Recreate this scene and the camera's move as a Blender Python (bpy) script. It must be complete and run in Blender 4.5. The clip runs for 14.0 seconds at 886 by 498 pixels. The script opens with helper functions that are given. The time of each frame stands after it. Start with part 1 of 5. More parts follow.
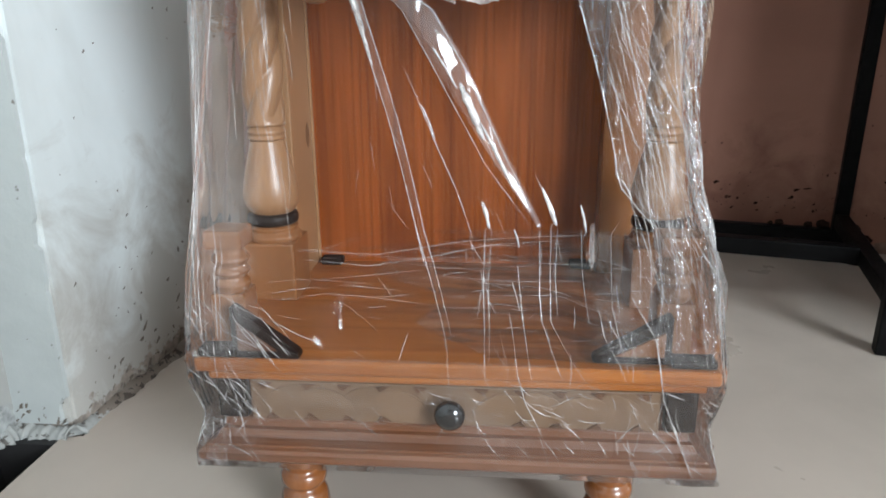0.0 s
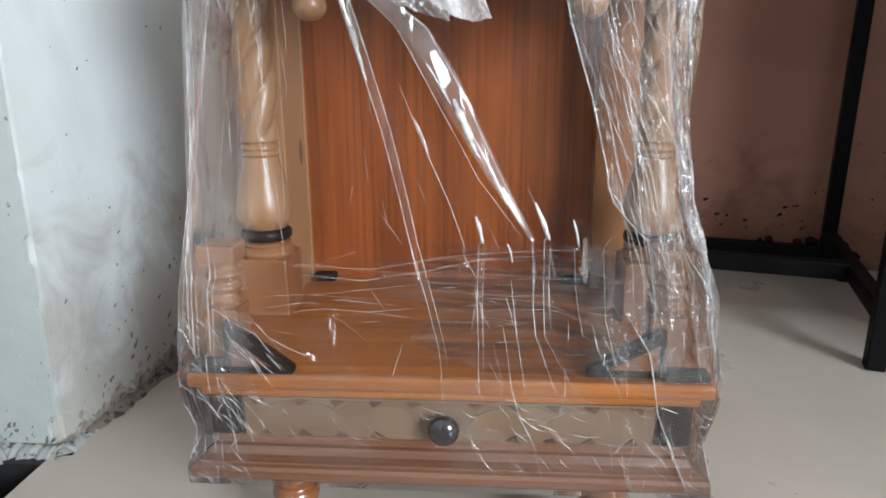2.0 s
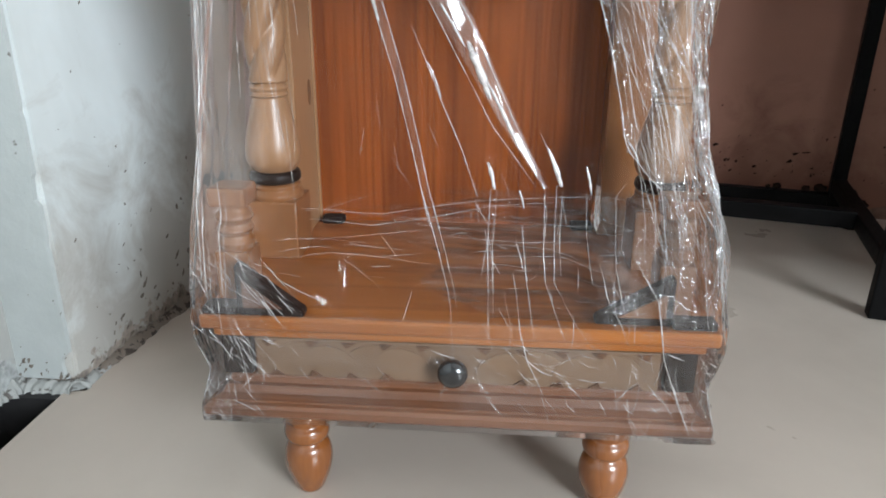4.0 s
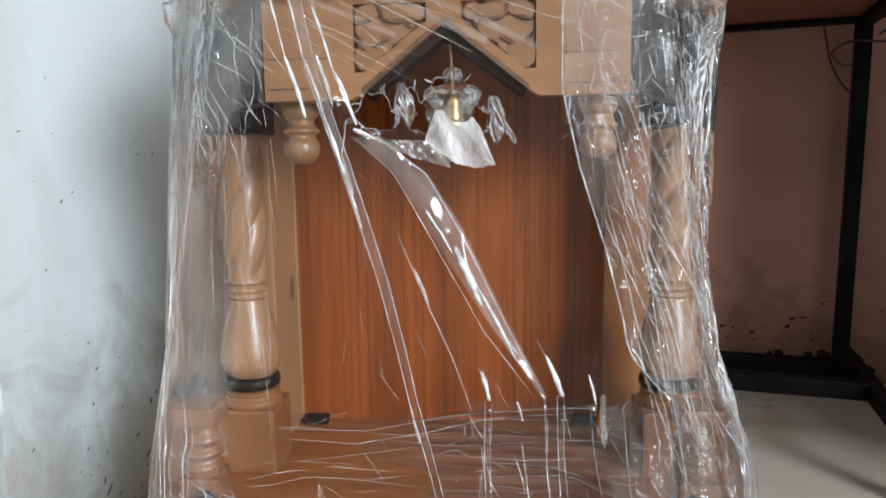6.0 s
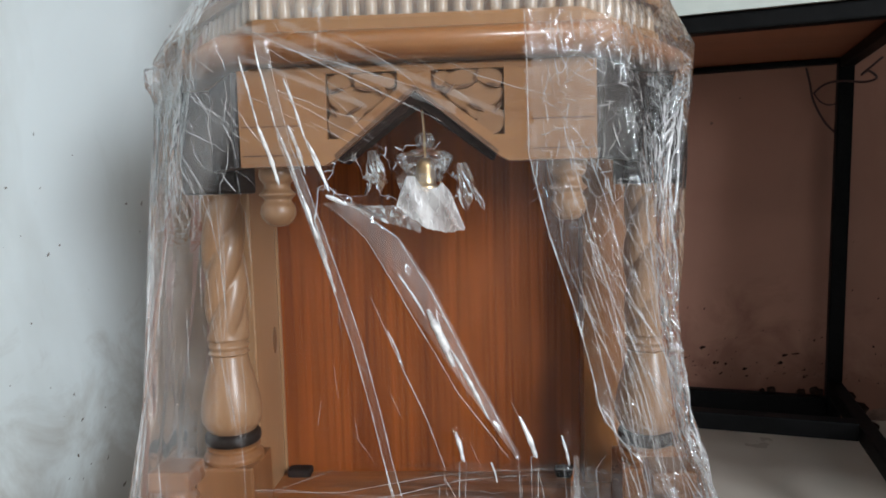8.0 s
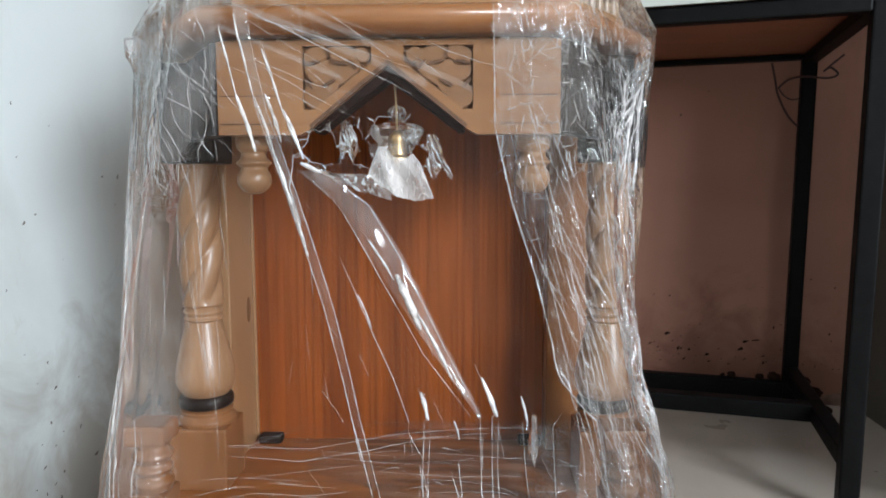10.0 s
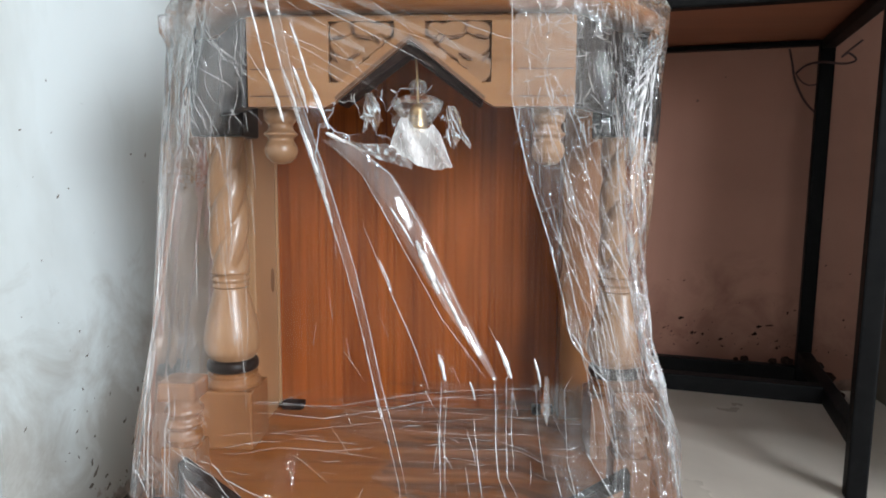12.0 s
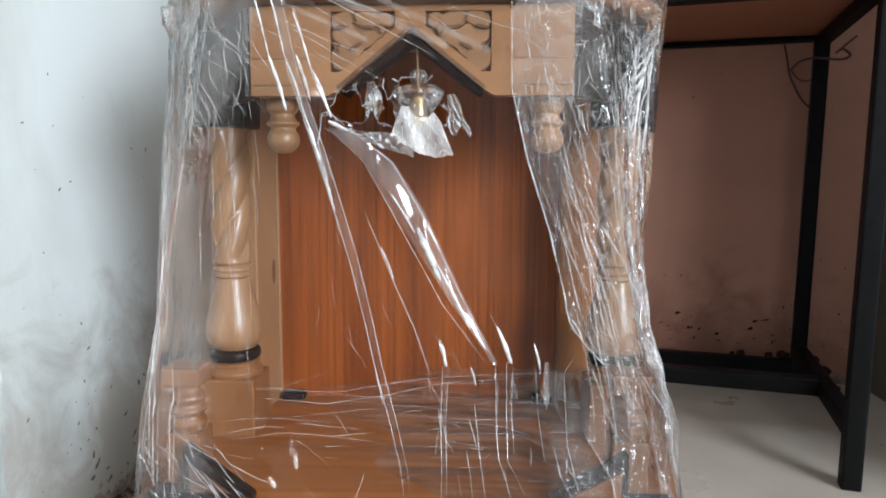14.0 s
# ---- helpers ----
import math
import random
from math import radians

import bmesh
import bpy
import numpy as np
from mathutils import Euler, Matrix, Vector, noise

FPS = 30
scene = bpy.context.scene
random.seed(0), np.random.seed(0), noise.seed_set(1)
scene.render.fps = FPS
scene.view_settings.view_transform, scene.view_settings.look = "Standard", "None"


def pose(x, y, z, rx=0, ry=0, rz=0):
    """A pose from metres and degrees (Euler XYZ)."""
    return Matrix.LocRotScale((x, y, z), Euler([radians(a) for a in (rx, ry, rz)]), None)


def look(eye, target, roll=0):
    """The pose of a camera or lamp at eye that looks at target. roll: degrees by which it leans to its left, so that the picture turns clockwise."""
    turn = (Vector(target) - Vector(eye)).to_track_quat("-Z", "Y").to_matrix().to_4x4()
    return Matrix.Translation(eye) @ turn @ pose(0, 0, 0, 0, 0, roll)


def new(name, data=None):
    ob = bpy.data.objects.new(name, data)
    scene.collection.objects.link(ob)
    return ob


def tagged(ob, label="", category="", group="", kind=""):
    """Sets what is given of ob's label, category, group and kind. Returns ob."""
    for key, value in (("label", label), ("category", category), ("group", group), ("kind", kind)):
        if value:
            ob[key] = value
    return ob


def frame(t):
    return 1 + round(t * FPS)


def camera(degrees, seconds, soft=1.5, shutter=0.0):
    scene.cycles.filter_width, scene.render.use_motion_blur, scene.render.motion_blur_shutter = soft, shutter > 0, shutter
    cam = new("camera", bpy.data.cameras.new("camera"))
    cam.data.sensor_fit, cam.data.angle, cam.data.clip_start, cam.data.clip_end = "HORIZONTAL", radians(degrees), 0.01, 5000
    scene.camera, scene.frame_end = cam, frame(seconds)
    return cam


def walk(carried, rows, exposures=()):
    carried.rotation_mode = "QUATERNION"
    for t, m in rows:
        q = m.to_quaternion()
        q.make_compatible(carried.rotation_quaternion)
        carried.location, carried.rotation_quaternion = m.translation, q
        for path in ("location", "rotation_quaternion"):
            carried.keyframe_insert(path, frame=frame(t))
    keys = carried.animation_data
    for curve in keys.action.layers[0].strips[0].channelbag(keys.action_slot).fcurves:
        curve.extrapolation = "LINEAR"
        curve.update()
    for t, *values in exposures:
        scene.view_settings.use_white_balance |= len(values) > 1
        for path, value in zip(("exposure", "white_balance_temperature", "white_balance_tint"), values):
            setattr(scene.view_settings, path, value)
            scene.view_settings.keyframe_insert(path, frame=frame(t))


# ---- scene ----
cam = camera(65.1, 14.0, 1.8)
PATH = [
    (0, (0.038, 0.457, 0.445), (-0.126, 2.365, -0.131), -0.5),
    (0.5, (0.035, 0.457, 0.444), (-0.098, 2.373, -0.114), -1.6),
    (1, (0.037, 0.453, 0.444), (-0.087, 2.369, -0.115), -1.2),
    (1.5, (0.039, 0.452, 0.452), (-0.144, 2.375, -0.069), -2.6),
    (2, (0.036, 0.454, 0.442), (-0.103, 2.379, -0.081), -0.4),
    (2.2, (0.035, 0.456, 0.441), (-0.097, 2.372, -0.116), 0.0),
    (4.3, (0.029, 0.455, 0.448), (-0.114, 2.329, -0.238), 0.3),
    (4.5, (0.033, 0.45, 0.46), (-0.11, 2.337, -0.187), 0.1),
    (5, (0.034, 0.443, 0.481), (-0.142, 2.37, -0.025), -0.9),
    (5.5, (0.028, 0.472, 0.483), (-0.148, 2.427, 0.131), -0.2),
    (6, (0.028, 0.505, 0.475), (-0.097, 2.485, 0.221), -1.0),
    (6.5, (0.031, 0.506, 0.485), (-0.077, 2.497, 0.328), -0.7),
    (7, (0.037, 0.502, 0.498), (-0.096, 2.496, 0.417), -1.0),
    (7.4, (0.045, 0.493, 0.511), (-0.102, 2.485, 0.407), -0.8),
    (7.5, (0.041, 0.498, 0.503), (-0.096, 2.491, 0.415), -0.5),
    (7.7, (0.045, 0.502, 0.5), (-0.084, 2.492, 0.347), -1.4),
    (9.8, (0.056, 0.488, 0.489), (-0.032, 2.474, 0.277), -0.8),
    (10, (0.056, 0.476, 0.485), (-0.002, 2.465, 0.285), -0.2),
    (10.5, (0.058, 0.452, 0.479), (0.019, 2.439, 0.255), -0.8),
    (11, (0.057, 0.448, 0.472), (-0.014, 2.431, 0.223), 0.0),
    (11.5, (0.055, 0.448, 0.47), (-0.047, 2.429, 0.219), 0.4),
    (12, (0.055, 0.451, 0.469), (-0.048, 2.436, 0.244), 0.2),
    (12.5, (0.049, 0.459, 0.45), (-0.004, 2.441, 0.181), -0.0),
    (13, (0.047, 0.458, 0.447), (-0.027, 2.444, 0.223), 0.2),
    (13.5, (0.052, 0.429, 0.461), (-0.038, 2.415, 0.241), 0.1),
    (14, (0.052, 0.442, 0.459), (-0.041, 2.427, 0.236), 0.1),
]
walk(cam, [(t, look(eye, target, roll)) for t, eye, target, roll in PATH],
     [(0.0, -0.18), (5.2, -0.20), (6.5, -0.32), (7.0, -0.47), (7.7, -0.50), (10.0, -0.26), (10.6, -0.12), (14.0, -0.12)])


# ---- world, daylight openings, exposure ----
world = bpy.data.worlds.new("sky")
scene.world = world
world.use_nodes = True
wn = world.node_tree.nodes
sky = wn.new("ShaderNodeTexSky")
sky.sky_type, sky.sun_disc = "NISHITA", False
sky.sun_elevation, sky.sun_rotation = radians(42), radians(150)
wn["Background"].inputs["Strength"].default_value = 0.12
world.node_tree.links.new(sky.outputs[0], wn["Background"].inputs["Color"])


def window_light(name, m, width, height, power, colour):
    lamp = bpy.data.lights.new(name, "AREA")
    lamp.shape, lamp.size, lamp.size_y, lamp.energy, lamp.color = "RECTANGLE", width, height, power, colour
    ob = new(name, lamp)
    ob.matrix_world = m
    return ob


window_light("window_daylight", look((2.38, -1.96, 1.42), (0.0, 1.1, 0.5)), 1.28, 1.30, 262, (0.81, 0.91, 1.0))


# ---- materials ----
def node_mat(name):
    m = bpy.data.materials.new(name)
    m.use_nodes = True
    nt = m.node_tree
    return m, nt, nt.nodes["Principled BSDF"]


def coords(nt, scale=(1, 1, 1), shift=True):
    tc = nt.nodes.new("ShaderNodeTexCoord")
    mp = nt.nodes.new("ShaderNodeMapping")
    mp.inputs["Scale"].default_value = scale
    nt.links.new(tc.outputs["Object"], mp.inputs["Vector"])
    if shift:
        info = nt.nodes.new("ShaderNodeObjectInfo")
        mul = nt.nodes.new("ShaderNodeMath")
        mul.operation = "MULTIPLY"
        mul.inputs[1].default_value = 7.0
        nt.links.new(info.outputs["Random"], mul.inputs[0])
        nt.links.new(mul.outputs[0], mp.inputs["Location"])
    return mp.outputs[0]


def noise_tex(nt, vec, scale, detail=4.0, rough=0.55, distort=0.0):
    n = nt.nodes.new("ShaderNodeTexNoise")
    n.inputs["Scale"].default_value, n.inputs["Detail"].default_value = scale, detail
    n.inputs["Roughness"].default_value, n.inputs["Distortion"].default_value = rough, distort
    nt.links.new(vec, n.inputs["Vector"])
    return n.outputs["Fac"]


def ramp(nt, fac, stops):
    r = nt.nodes.new("ShaderNodeValToRGB")
    els = r.color_ramp.elements
    els[0].position, els[0].color = stops[0][0], (*stops[0][1], 1)
    els[1].position, els[1].color = stops[-1][0], (*stops[-1][1], 1)
    for p, c in stops[1:-1]:
        els.new(p).color = (*c, 1)
    nt.links.new(fac, r.inputs["Fac"])
    return r.outputs["Color"]


def mixed(nt, fac, a, b, mode="MIX"):
    m = nt.nodes.new("ShaderNodeMix")
    m.data_type, m.blend_type = "RGBA", mode
    for sock, v in ((m.inputs[0], fac), (m.inputs[6], a), (m.inputs[7], b)):
        if isinstance(v, bpy.types.NodeSocket):
            nt.links.new(v, sock)
        elif isinstance(v, (int, float)):
            sock.default_value = v
        else:
            sock.default_value = (*v, 1)
    return m.outputs[2]


def bump(nt, bsdf, height, strength, dist=0.001):
    b = nt.nodes.new("ShaderNodeBump")
    b.inputs["Strength"].default_value, b.inputs["Distance"].default_value = strength, dist
    nt.links.new(height, b.inputs["Height"])
    nt.links.new(b.outputs[0], bsdf.inputs["Normal"])


def grey(v):
    return (v, v, v)


def wood(name, light, dark, axis, grain=1.0, rough=0.32, coat=0.35, lines=0.5, spec=0.5, even=0.5, stripes=0.0):
    """Varnished wood with grain along one axis: long streaks, fine pores, slow colour drift."""
    m, nt, b = node_mat(name)
    long_scale = [60 * grain] * 3
    long_scale["xyz".index(axis)] = 2.2 * grain
    fine_scale = [420 * grain] * 3
    fine_scale["xyz".index(axis)] = 9 * grain
    streak = noise_tex(nt, coords(nt, long_scale), 1.0, 3, 0.6, 0.6)
    fine = noise_tex(nt, coords(nt, fine_scale), 1.0, 2, 0.6)
    drift = noise_tex(nt, coords(nt, (7, 7, 7)), 1.0, 2, 0.5)
    mid = tuple((p + q) / 2 for p, q in zip(light, dark))
    c = ramp(nt, streak, [(0.30, dark), (0.30 + 0.25 * lines, mid), (0.62, light)])
    c = mixed(nt, 0.35, c, ramp(nt, fine, [(0.3, dark), (0.7, light)]))
    c = mixed(nt, even, c, ramp(nt, drift, [(0.25, tuple(v * 0.72 for v in mid)), (0.75, tuple(min(1, v * 1.2) for v in mid))]), "MIX")
    if stripes:
        # dark veneer lines about a centimetre apart, wandering and uneven in strength
        wave = nt.nodes.new("ShaderNodeTexWave")
        wave.inputs["Scale"].default_value, wave.inputs["Distortion"].default_value = 38.0, 6.0
        wave.inputs["Detail"].default_value, wave.inputs["Detail Scale"].default_value = 2.0, 1.6
        nt.links.new(coords(nt, (1, 1, 0.03)), wave.inputs["Vector"])
        patch = noise_tex(nt, coords(nt, (45, 45, 3)), 1.0, 2, 0.5)
        line = mixed(nt, 1.0, ramp(nt, wave.outputs["Fac"], [(0.0, grey(1)), (0.12, grey(0.3)), (0.28, grey(0))]), ramp(nt, patch, [(0.35, grey(0.25)), (0.65, grey(1))]), "MULTIPLY")
        c = mixed(nt, mixed(nt, 1.0, line, grey(stripes), "MULTIPLY"), c, dark)
    nt.links.new(c, b.inputs["Base Color"])
    nt.links.new(ramp(nt, drift, [(0.2, grey(rough - 0.07)), (0.8, grey(rough + 0.1))]), b.inputs["Roughness"])
    b.inputs["Specular IOR Level"].default_value = spec
    b.inputs["Coat Weight"].default_value, b.inputs["Coat Roughness"].default_value = coat, 0.12
    bump(nt, b, fine, 0.25, 0.0006)
    return m


def speckled(name, base, tone, spot, spot_scale, amount, rough, bump_h=0.3, stain=(0.7, 0.66, 0.6)):
    """A painted or plastered surface: broad stains, small specks, fine relief."""
    m, nt, b = node_mat(name)
    v = coords(nt, shift=False)
    broad = noise_tex(nt, v, 2.6, 5, 0.6, 0.4)
    small = noise_tex(nt, v, spot_scale, 4, 0.65)
    c = mixed(nt, ramp(nt, broad, [(0.42, grey(0)), (0.78, grey(1))]), base, tone)
    c = mixed(nt, ramp(nt, small, [(amount, grey(0)), (amount + 0.03, grey(1))]), c, spot)
    nt.links.new(c, b.inputs["Base Color"])
    nt.links.new(ramp(nt, broad, [(0.2, grey(rough - 0.08)), (0.8, grey(rough + 0.1))]), b.inputs["Roughness"])
    bump(nt, b, noise_tex(nt, v, 90, 5, 0.65), bump_h, 0.0015)
    return m


def plaster(name, base, tone, dirt, foot):
    """Old painted plaster whose foot is worn through: flakes and grime in irregular patches up to about foot metres."""
    m, nt, b = node_mat(name)
    v = coords(nt, shift=False)
    broad = noise_tex(nt, v, 2.2, 5, 0.6, 0.5)
    c = mixed(nt, ramp(nt, broad, [(0.46, grey(0)), (0.80, grey(0.9))]), base, tone)
    runs = noise_tex(nt, coords(nt, (5, 5, 1.4), False), 1.0, 5, 0.6, 0.8)
    c = mixed(nt, ramp(nt, runs, [(0.50, grey(0)), (0.80, grey(0.7))]), c, tone)
    speck = noise_tex(nt, v, 48, 3, 0.6)
    c = mixed(nt, ramp(nt, speck, [(0.735, grey(0)), (0.75, grey(0.7))]), c, dirt)
    # worn foot: patches whose edge wanders with the noise
    sep = nt.nodes.new("ShaderNodeSeparateXYZ")
    nt.links.new(v, sep.inputs[0])
    edge = nt.nodes.new("ShaderNodeMapRange")
    edge.inputs["From Min"].default_value, edge.inputs["From Max"].default_value = 0.0, foot
    edge.inputs["To Min"].default_value, edge.inputs["To Max"].default_value = 0.30, -0.25
    nt.links.new(sep.outputs["Z"], edge.inputs["Value"])
    # broad mottled tone, darker and warmer towards the floor
    mottle = nt.nodes.new("ShaderNodeMath")
    nt.links.new(noise_tex(nt, v, 9, 5, 0.65, 0.6), mottle.inputs[0])
    climb = nt.nodes.new("ShaderNodeMapRange")
    climb.inputs["From Min"].default_value, climb.inputs["From Max"].default_value = 0.0, foot * 6
    climb.inputs["To Min"].default_value, climb.inputs["To Max"].default_value = 0.34, -0.25
    nt.links.new(sep.outputs["Z"], climb.inputs["Value"])
    nt.links.new(climb.outputs[0], mottle.inputs[1])
    c = mixed(nt, ramp(nt, mottle.outputs[0], [(0.42, grey(0)), (0.72, grey(0.75))]), c, tuple(k * q for k, q in zip((0.66, 0.58, 0.53), tone)))
    flakes = noise_tex(nt, v, 26, 6, 0.7, 0.3)
    add = nt.nodes.new("ShaderNodeMath")
    nt.links.new(flakes, add.inputs[0])
    nt.links.new(edge.outputs[0], add.inputs[1])
    worn = ramp(nt, add.outputs[0], [(0.60, grey(0)), (0.66, grey(0.85))])
    grime = ramp(nt, noise_tex(nt, v, 60, 4, 0.6), [(0.35, dirt), (0.65, tuple(min(1, d * 2.6) for d in dirt))])
    c = mixed(nt, worn, c, grime)
    nt.links.new(c, b.inputs["Base Color"])
    b.inputs["Roughness"].default_value = 0.62
    bump(nt, b, mixed(nt, 0.6, noise_tex(nt, v, 70, 5, 0.65), worn), 0.35, 0.002)
    return m


def plain(name, colour, rough, metal=0.0, vary=0.15, scale=60.0, bump_h=0.1, coat=0.0, spec=0.5):
    m, nt, b = node_mat(name)
    n = noise_tex(nt, coords(nt), scale, 4, 0.6)
    c = ramp(nt, n, [(0.3, tuple(v * (1 - vary) for v in colour)), (0.7, tuple(min(1, v * (1 + vary)) for v in colour))])
    nt.links.new(c, b.inputs["Base Color"])
    nt.links.new(ramp(nt, n, [(0.2, grey(max(0.02, rough - 0.06))), (0.8, grey(rough + 0.06))]), b.inputs["Roughness"])
    b.inputs["Specular IOR Level"].default_value = spec
    b.inputs["Metallic"].default_value, b.inputs["Coat Weight"].default_value = metal, coat
    bump(nt, b, n, bump_h, 0.0008)
    return m


def film_mat(name, haze, gloss, rough, clear=0.95, crinkle=0.0, lean=0.0, patch=14.0):
    """Thin clear packing film: see-through, with sharp gloss and a faint milky veil in patches.
    crinkle: depth of the fine drawn-out creases, which lean by that many degrees from upright."""
    m = bpy.data.materials.new(name)
    m.use_nodes = True
    nt = m.node_tree
    nt.nodes.clear()
    out = nt.nodes.new("ShaderNodeOutputMaterial")
    tr = nt.nodes.new("ShaderNodeBsdfTransparent")
    tr.inputs[0].default_value = (clear, clear, clear, 1)
    df = nt.nodes.new("ShaderNodeBsdfDiffuse")
    df.inputs[0].default_value = (0.86, 0.815, 0.79, 1)
    gl = nt.nodes.new("ShaderNodeBsdfGlossy")
    gl.inputs["Color"].default_value, gl.inputs["Roughness"].default_value = (1, 1, 1, 1), rough
    v = coords(nt, shift=False)
    bp = nt.nodes.new("ShaderNodeBump")
    bp.inputs["Strength"].default_value, bp.inputs["Distance"].default_value = 0.06, 0.0012
    nt.links.new(noise_tex(nt, v, 95, 3, 0.55, 0.5), bp.inputs["Height"])
    if crinkle:
        turn = nt.nodes.new("ShaderNodeMapping")
        turn.inputs["Rotation"].default_value = (0, radians(lean), 0)
        nt.links.new(v, turn.inputs["Vector"])
        draw = nt.nodes.new("ShaderNodeMapping")
        draw.inputs["Scale"].default_value = (230, 110, 17)
        nt.links.new(turn.outputs[0], draw.inputs["Vector"])
        fine = nt.nodes.new("ShaderNodeBump")
        fine.inputs["Strength"].default_value, fine.inputs["Distance"].default_value = 1.0, crinkle
        ridges = ramp(nt, noise_tex(nt, draw.outputs[0], 1.0, 1.5, 0.5, 0.6), [(0.30, grey(0)), (0.50, grey(1)), (0.70, grey(0))])
        nt.links.new(ridges, fine.inputs["Height"])
        nt.links.new(bp.outputs[0], fine.inputs["Normal"])
        bp = fine
    nt.links.new(bp.outputs[0], gl.inputs["Normal"])
    fr = nt.nodes.new("ShaderNodeFresnel")
    fr.inputs["IOR"].default_value = 1.5
    nt.links.new(bp.outputs[0], fr.inputs["Normal"])
    mul = nt.nodes.new("ShaderNodeMath")
    mul.operation, mul.inputs[1].default_value, mul.use_clamp = "MULTIPLY", gloss, True
    nt.links.new(fr.outputs[0], mul.inputs[0])
    veil = nt.nodes.new("ShaderNodeMixShader")
    nt.links.new(ramp(nt, noise_tex(nt, v, patch, 4, 0.6, 0.8), [(0.35, grey(haze * 0.4)), (0.7, grey(min(1, haze * 1.6)))]), veil.inputs[0])
    nt.links.new(tr.outputs[0], veil.inputs[1])
    nt.links.new(df.outputs[0], veil.inputs[2])
    top = nt.nodes.new("ShaderNodeMixShader")
    nt.links.new(mul.outputs[0], top.inputs[0])
    nt.links.new(veil.outputs[0], top.inputs[1])
    nt.links.new(gl.outputs[0], top.inputs[2])
    nt.links.new(top.outputs[0], out.inputs[0])
    return m


PANEL = wood("panel_wood", (0.365, 0.092, 0.0105), (0.080, 0.0130, 0.0012), "z", 0.85, 0.40, 0.0, 0.7, 0.22, 0.34, 0.42)
PALE = wood("pale_wood", (0.365, 0.200, 0.102), (0.185, 0.084, 0.036), "z", 0.9, 0.36, 0.14, 0.6, 0.42)
CREAM = wood("cream_wood", (0.46, 0.33, 0.22), (0.33, 0.215, 0.13), "z", 0.8, 0.3, 0.3, 0.5)
PALE_MATT = wood("pale_wood_matt", (0.37, 0.195, 0.090), (0.23, 0.105, 0.043), "z", 0.7, 0.55, 0.0, 0.5, 0.2)
PALE_X = wood("pale_wood_crosswise", (0.31, 0.146, 0.055), (0.195, 0.079, 0.027), "x", 0.7, 0.3, 0.4, 0.5)
BOARD = wood("board_wood", (0.215, 0.082, 0.034), (0.066, 0.021, 0.008), "x", 1.3, 0.3, 0.3, 0.8, 0.5, 0.3)
PLATFORM = wood("platform_wood", (0.45, 0.156, 0.034), (0.17, 0.050, 0.012), "x", 1.0, 0.38, 0.0, 0.8, 0.25, 0.35)
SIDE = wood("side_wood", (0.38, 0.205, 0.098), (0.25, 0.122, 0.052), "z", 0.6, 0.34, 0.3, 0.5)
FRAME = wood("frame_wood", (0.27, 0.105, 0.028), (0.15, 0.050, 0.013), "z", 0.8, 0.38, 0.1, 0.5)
DARK = wood("dark_stained_wood", (0.022, 0.011, 0.008), (0.007, 0.004, 0.003), "z", 0.8, 0.40, 0.0, 0.5, 0.14)
INSET = wood("inset_wood", (0.12, 0.052, 0.030), (0.055, 0.023, 0.013), "x", 0.8, 0.4, 0.0, 0.5, 0.2)
POST_WOOD = wood("post_wood", (0.26, 0.108, 0.040), (0.14, 0.050, 0.016), "z", 0.7, 0.34, 0.2, 0.5, 0.35)
LEAF_WOOD = wood("leaf_wood", (0.205, 0.125, 0.074), (0.135, 0.076, 0.041), "x", 0.8, 0.42, 0.15, 0.5)
FOOT_WOOD = wood("foot_wood", (0.28, 0.095, 0.024), (0.13, 0.038, 0.010), "z", 0.7, 0.22, 0.6, 0.6)
LEAF_PALE = wood("carved_pale_wood", (0.26, 0.126, 0.052), (0.155, 0.066, 0.025), "x", 0.9, 0.36, 0.2, 0.5)
CARVE = wood("carved_ground", (0.21, 0.096, 0.040), (0.10, 0.042, 0.017), "x", 0.9, 0.5, 0.0, 0.5, 0.3)
CORNICE = wood("cornice_wood", (0.36, 0.150, 0.050), (0.20, 0.073, 0.022), "x", 0.8, 0.28, 0.45, 0.6)
CRUMBS = speckled("crumbly_plaster", (0.33, 0.335, 0.315), (0.20, 0.195, 0.178), (0.10, 0.09, 0.08), 55, 0.58, 0.8, 0.6)
DIRT = speckled("brown_grime", (0.20, 0.165, 0.135), (0.11, 0.085, 0.065), (0.045, 0.034, 0.026), 70, 0.52, 0.85, 0.8)
CHIP = plain("bare_dark_plaster", (0.14, 0.115, 0.092), 0.8, 0.0, 0.45, 300, 0.4)
CHIP_BROWN = plain("dark_brown_spots", (0.022, 0.010, 0.007), 0.8, 0.0, 0.4, 300, 0.3, 0.0, 0.08)
KNOB = plain("black_knob", (0.018, 0.017, 0.017), 0.16, 0.0, 0.3, 40, 0.05, 0.6)
BRASS = plain("brass", (0.76, 0.52, 0.27), 0.36, 1.0, 0.15, 120, 0.05)
STEEL = plain("black_enamel_steel", (0.0045, 0.0042, 0.0042), 0.45, 0.0, 0.35, 90, 0.12, 0.0, 0.06)
WHITE_EDGE = plain("white_laminate", (0.40, 0.41, 0.37), 0.4, 0.0, 0.05, 30, 0.05)
PLY = wood("ply_underside", (0.33, 0.120, 0.062), (0.20, 0.067, 0.034), "x", 0.5, 0.55, 0.0, 0.6)
WALL_WHITE = plaster("white_lime_paint", (0.72, 0.765, 0.76), (0.53, 0.545, 0.515), (0.13, 0.105, 0.085), 0.072)
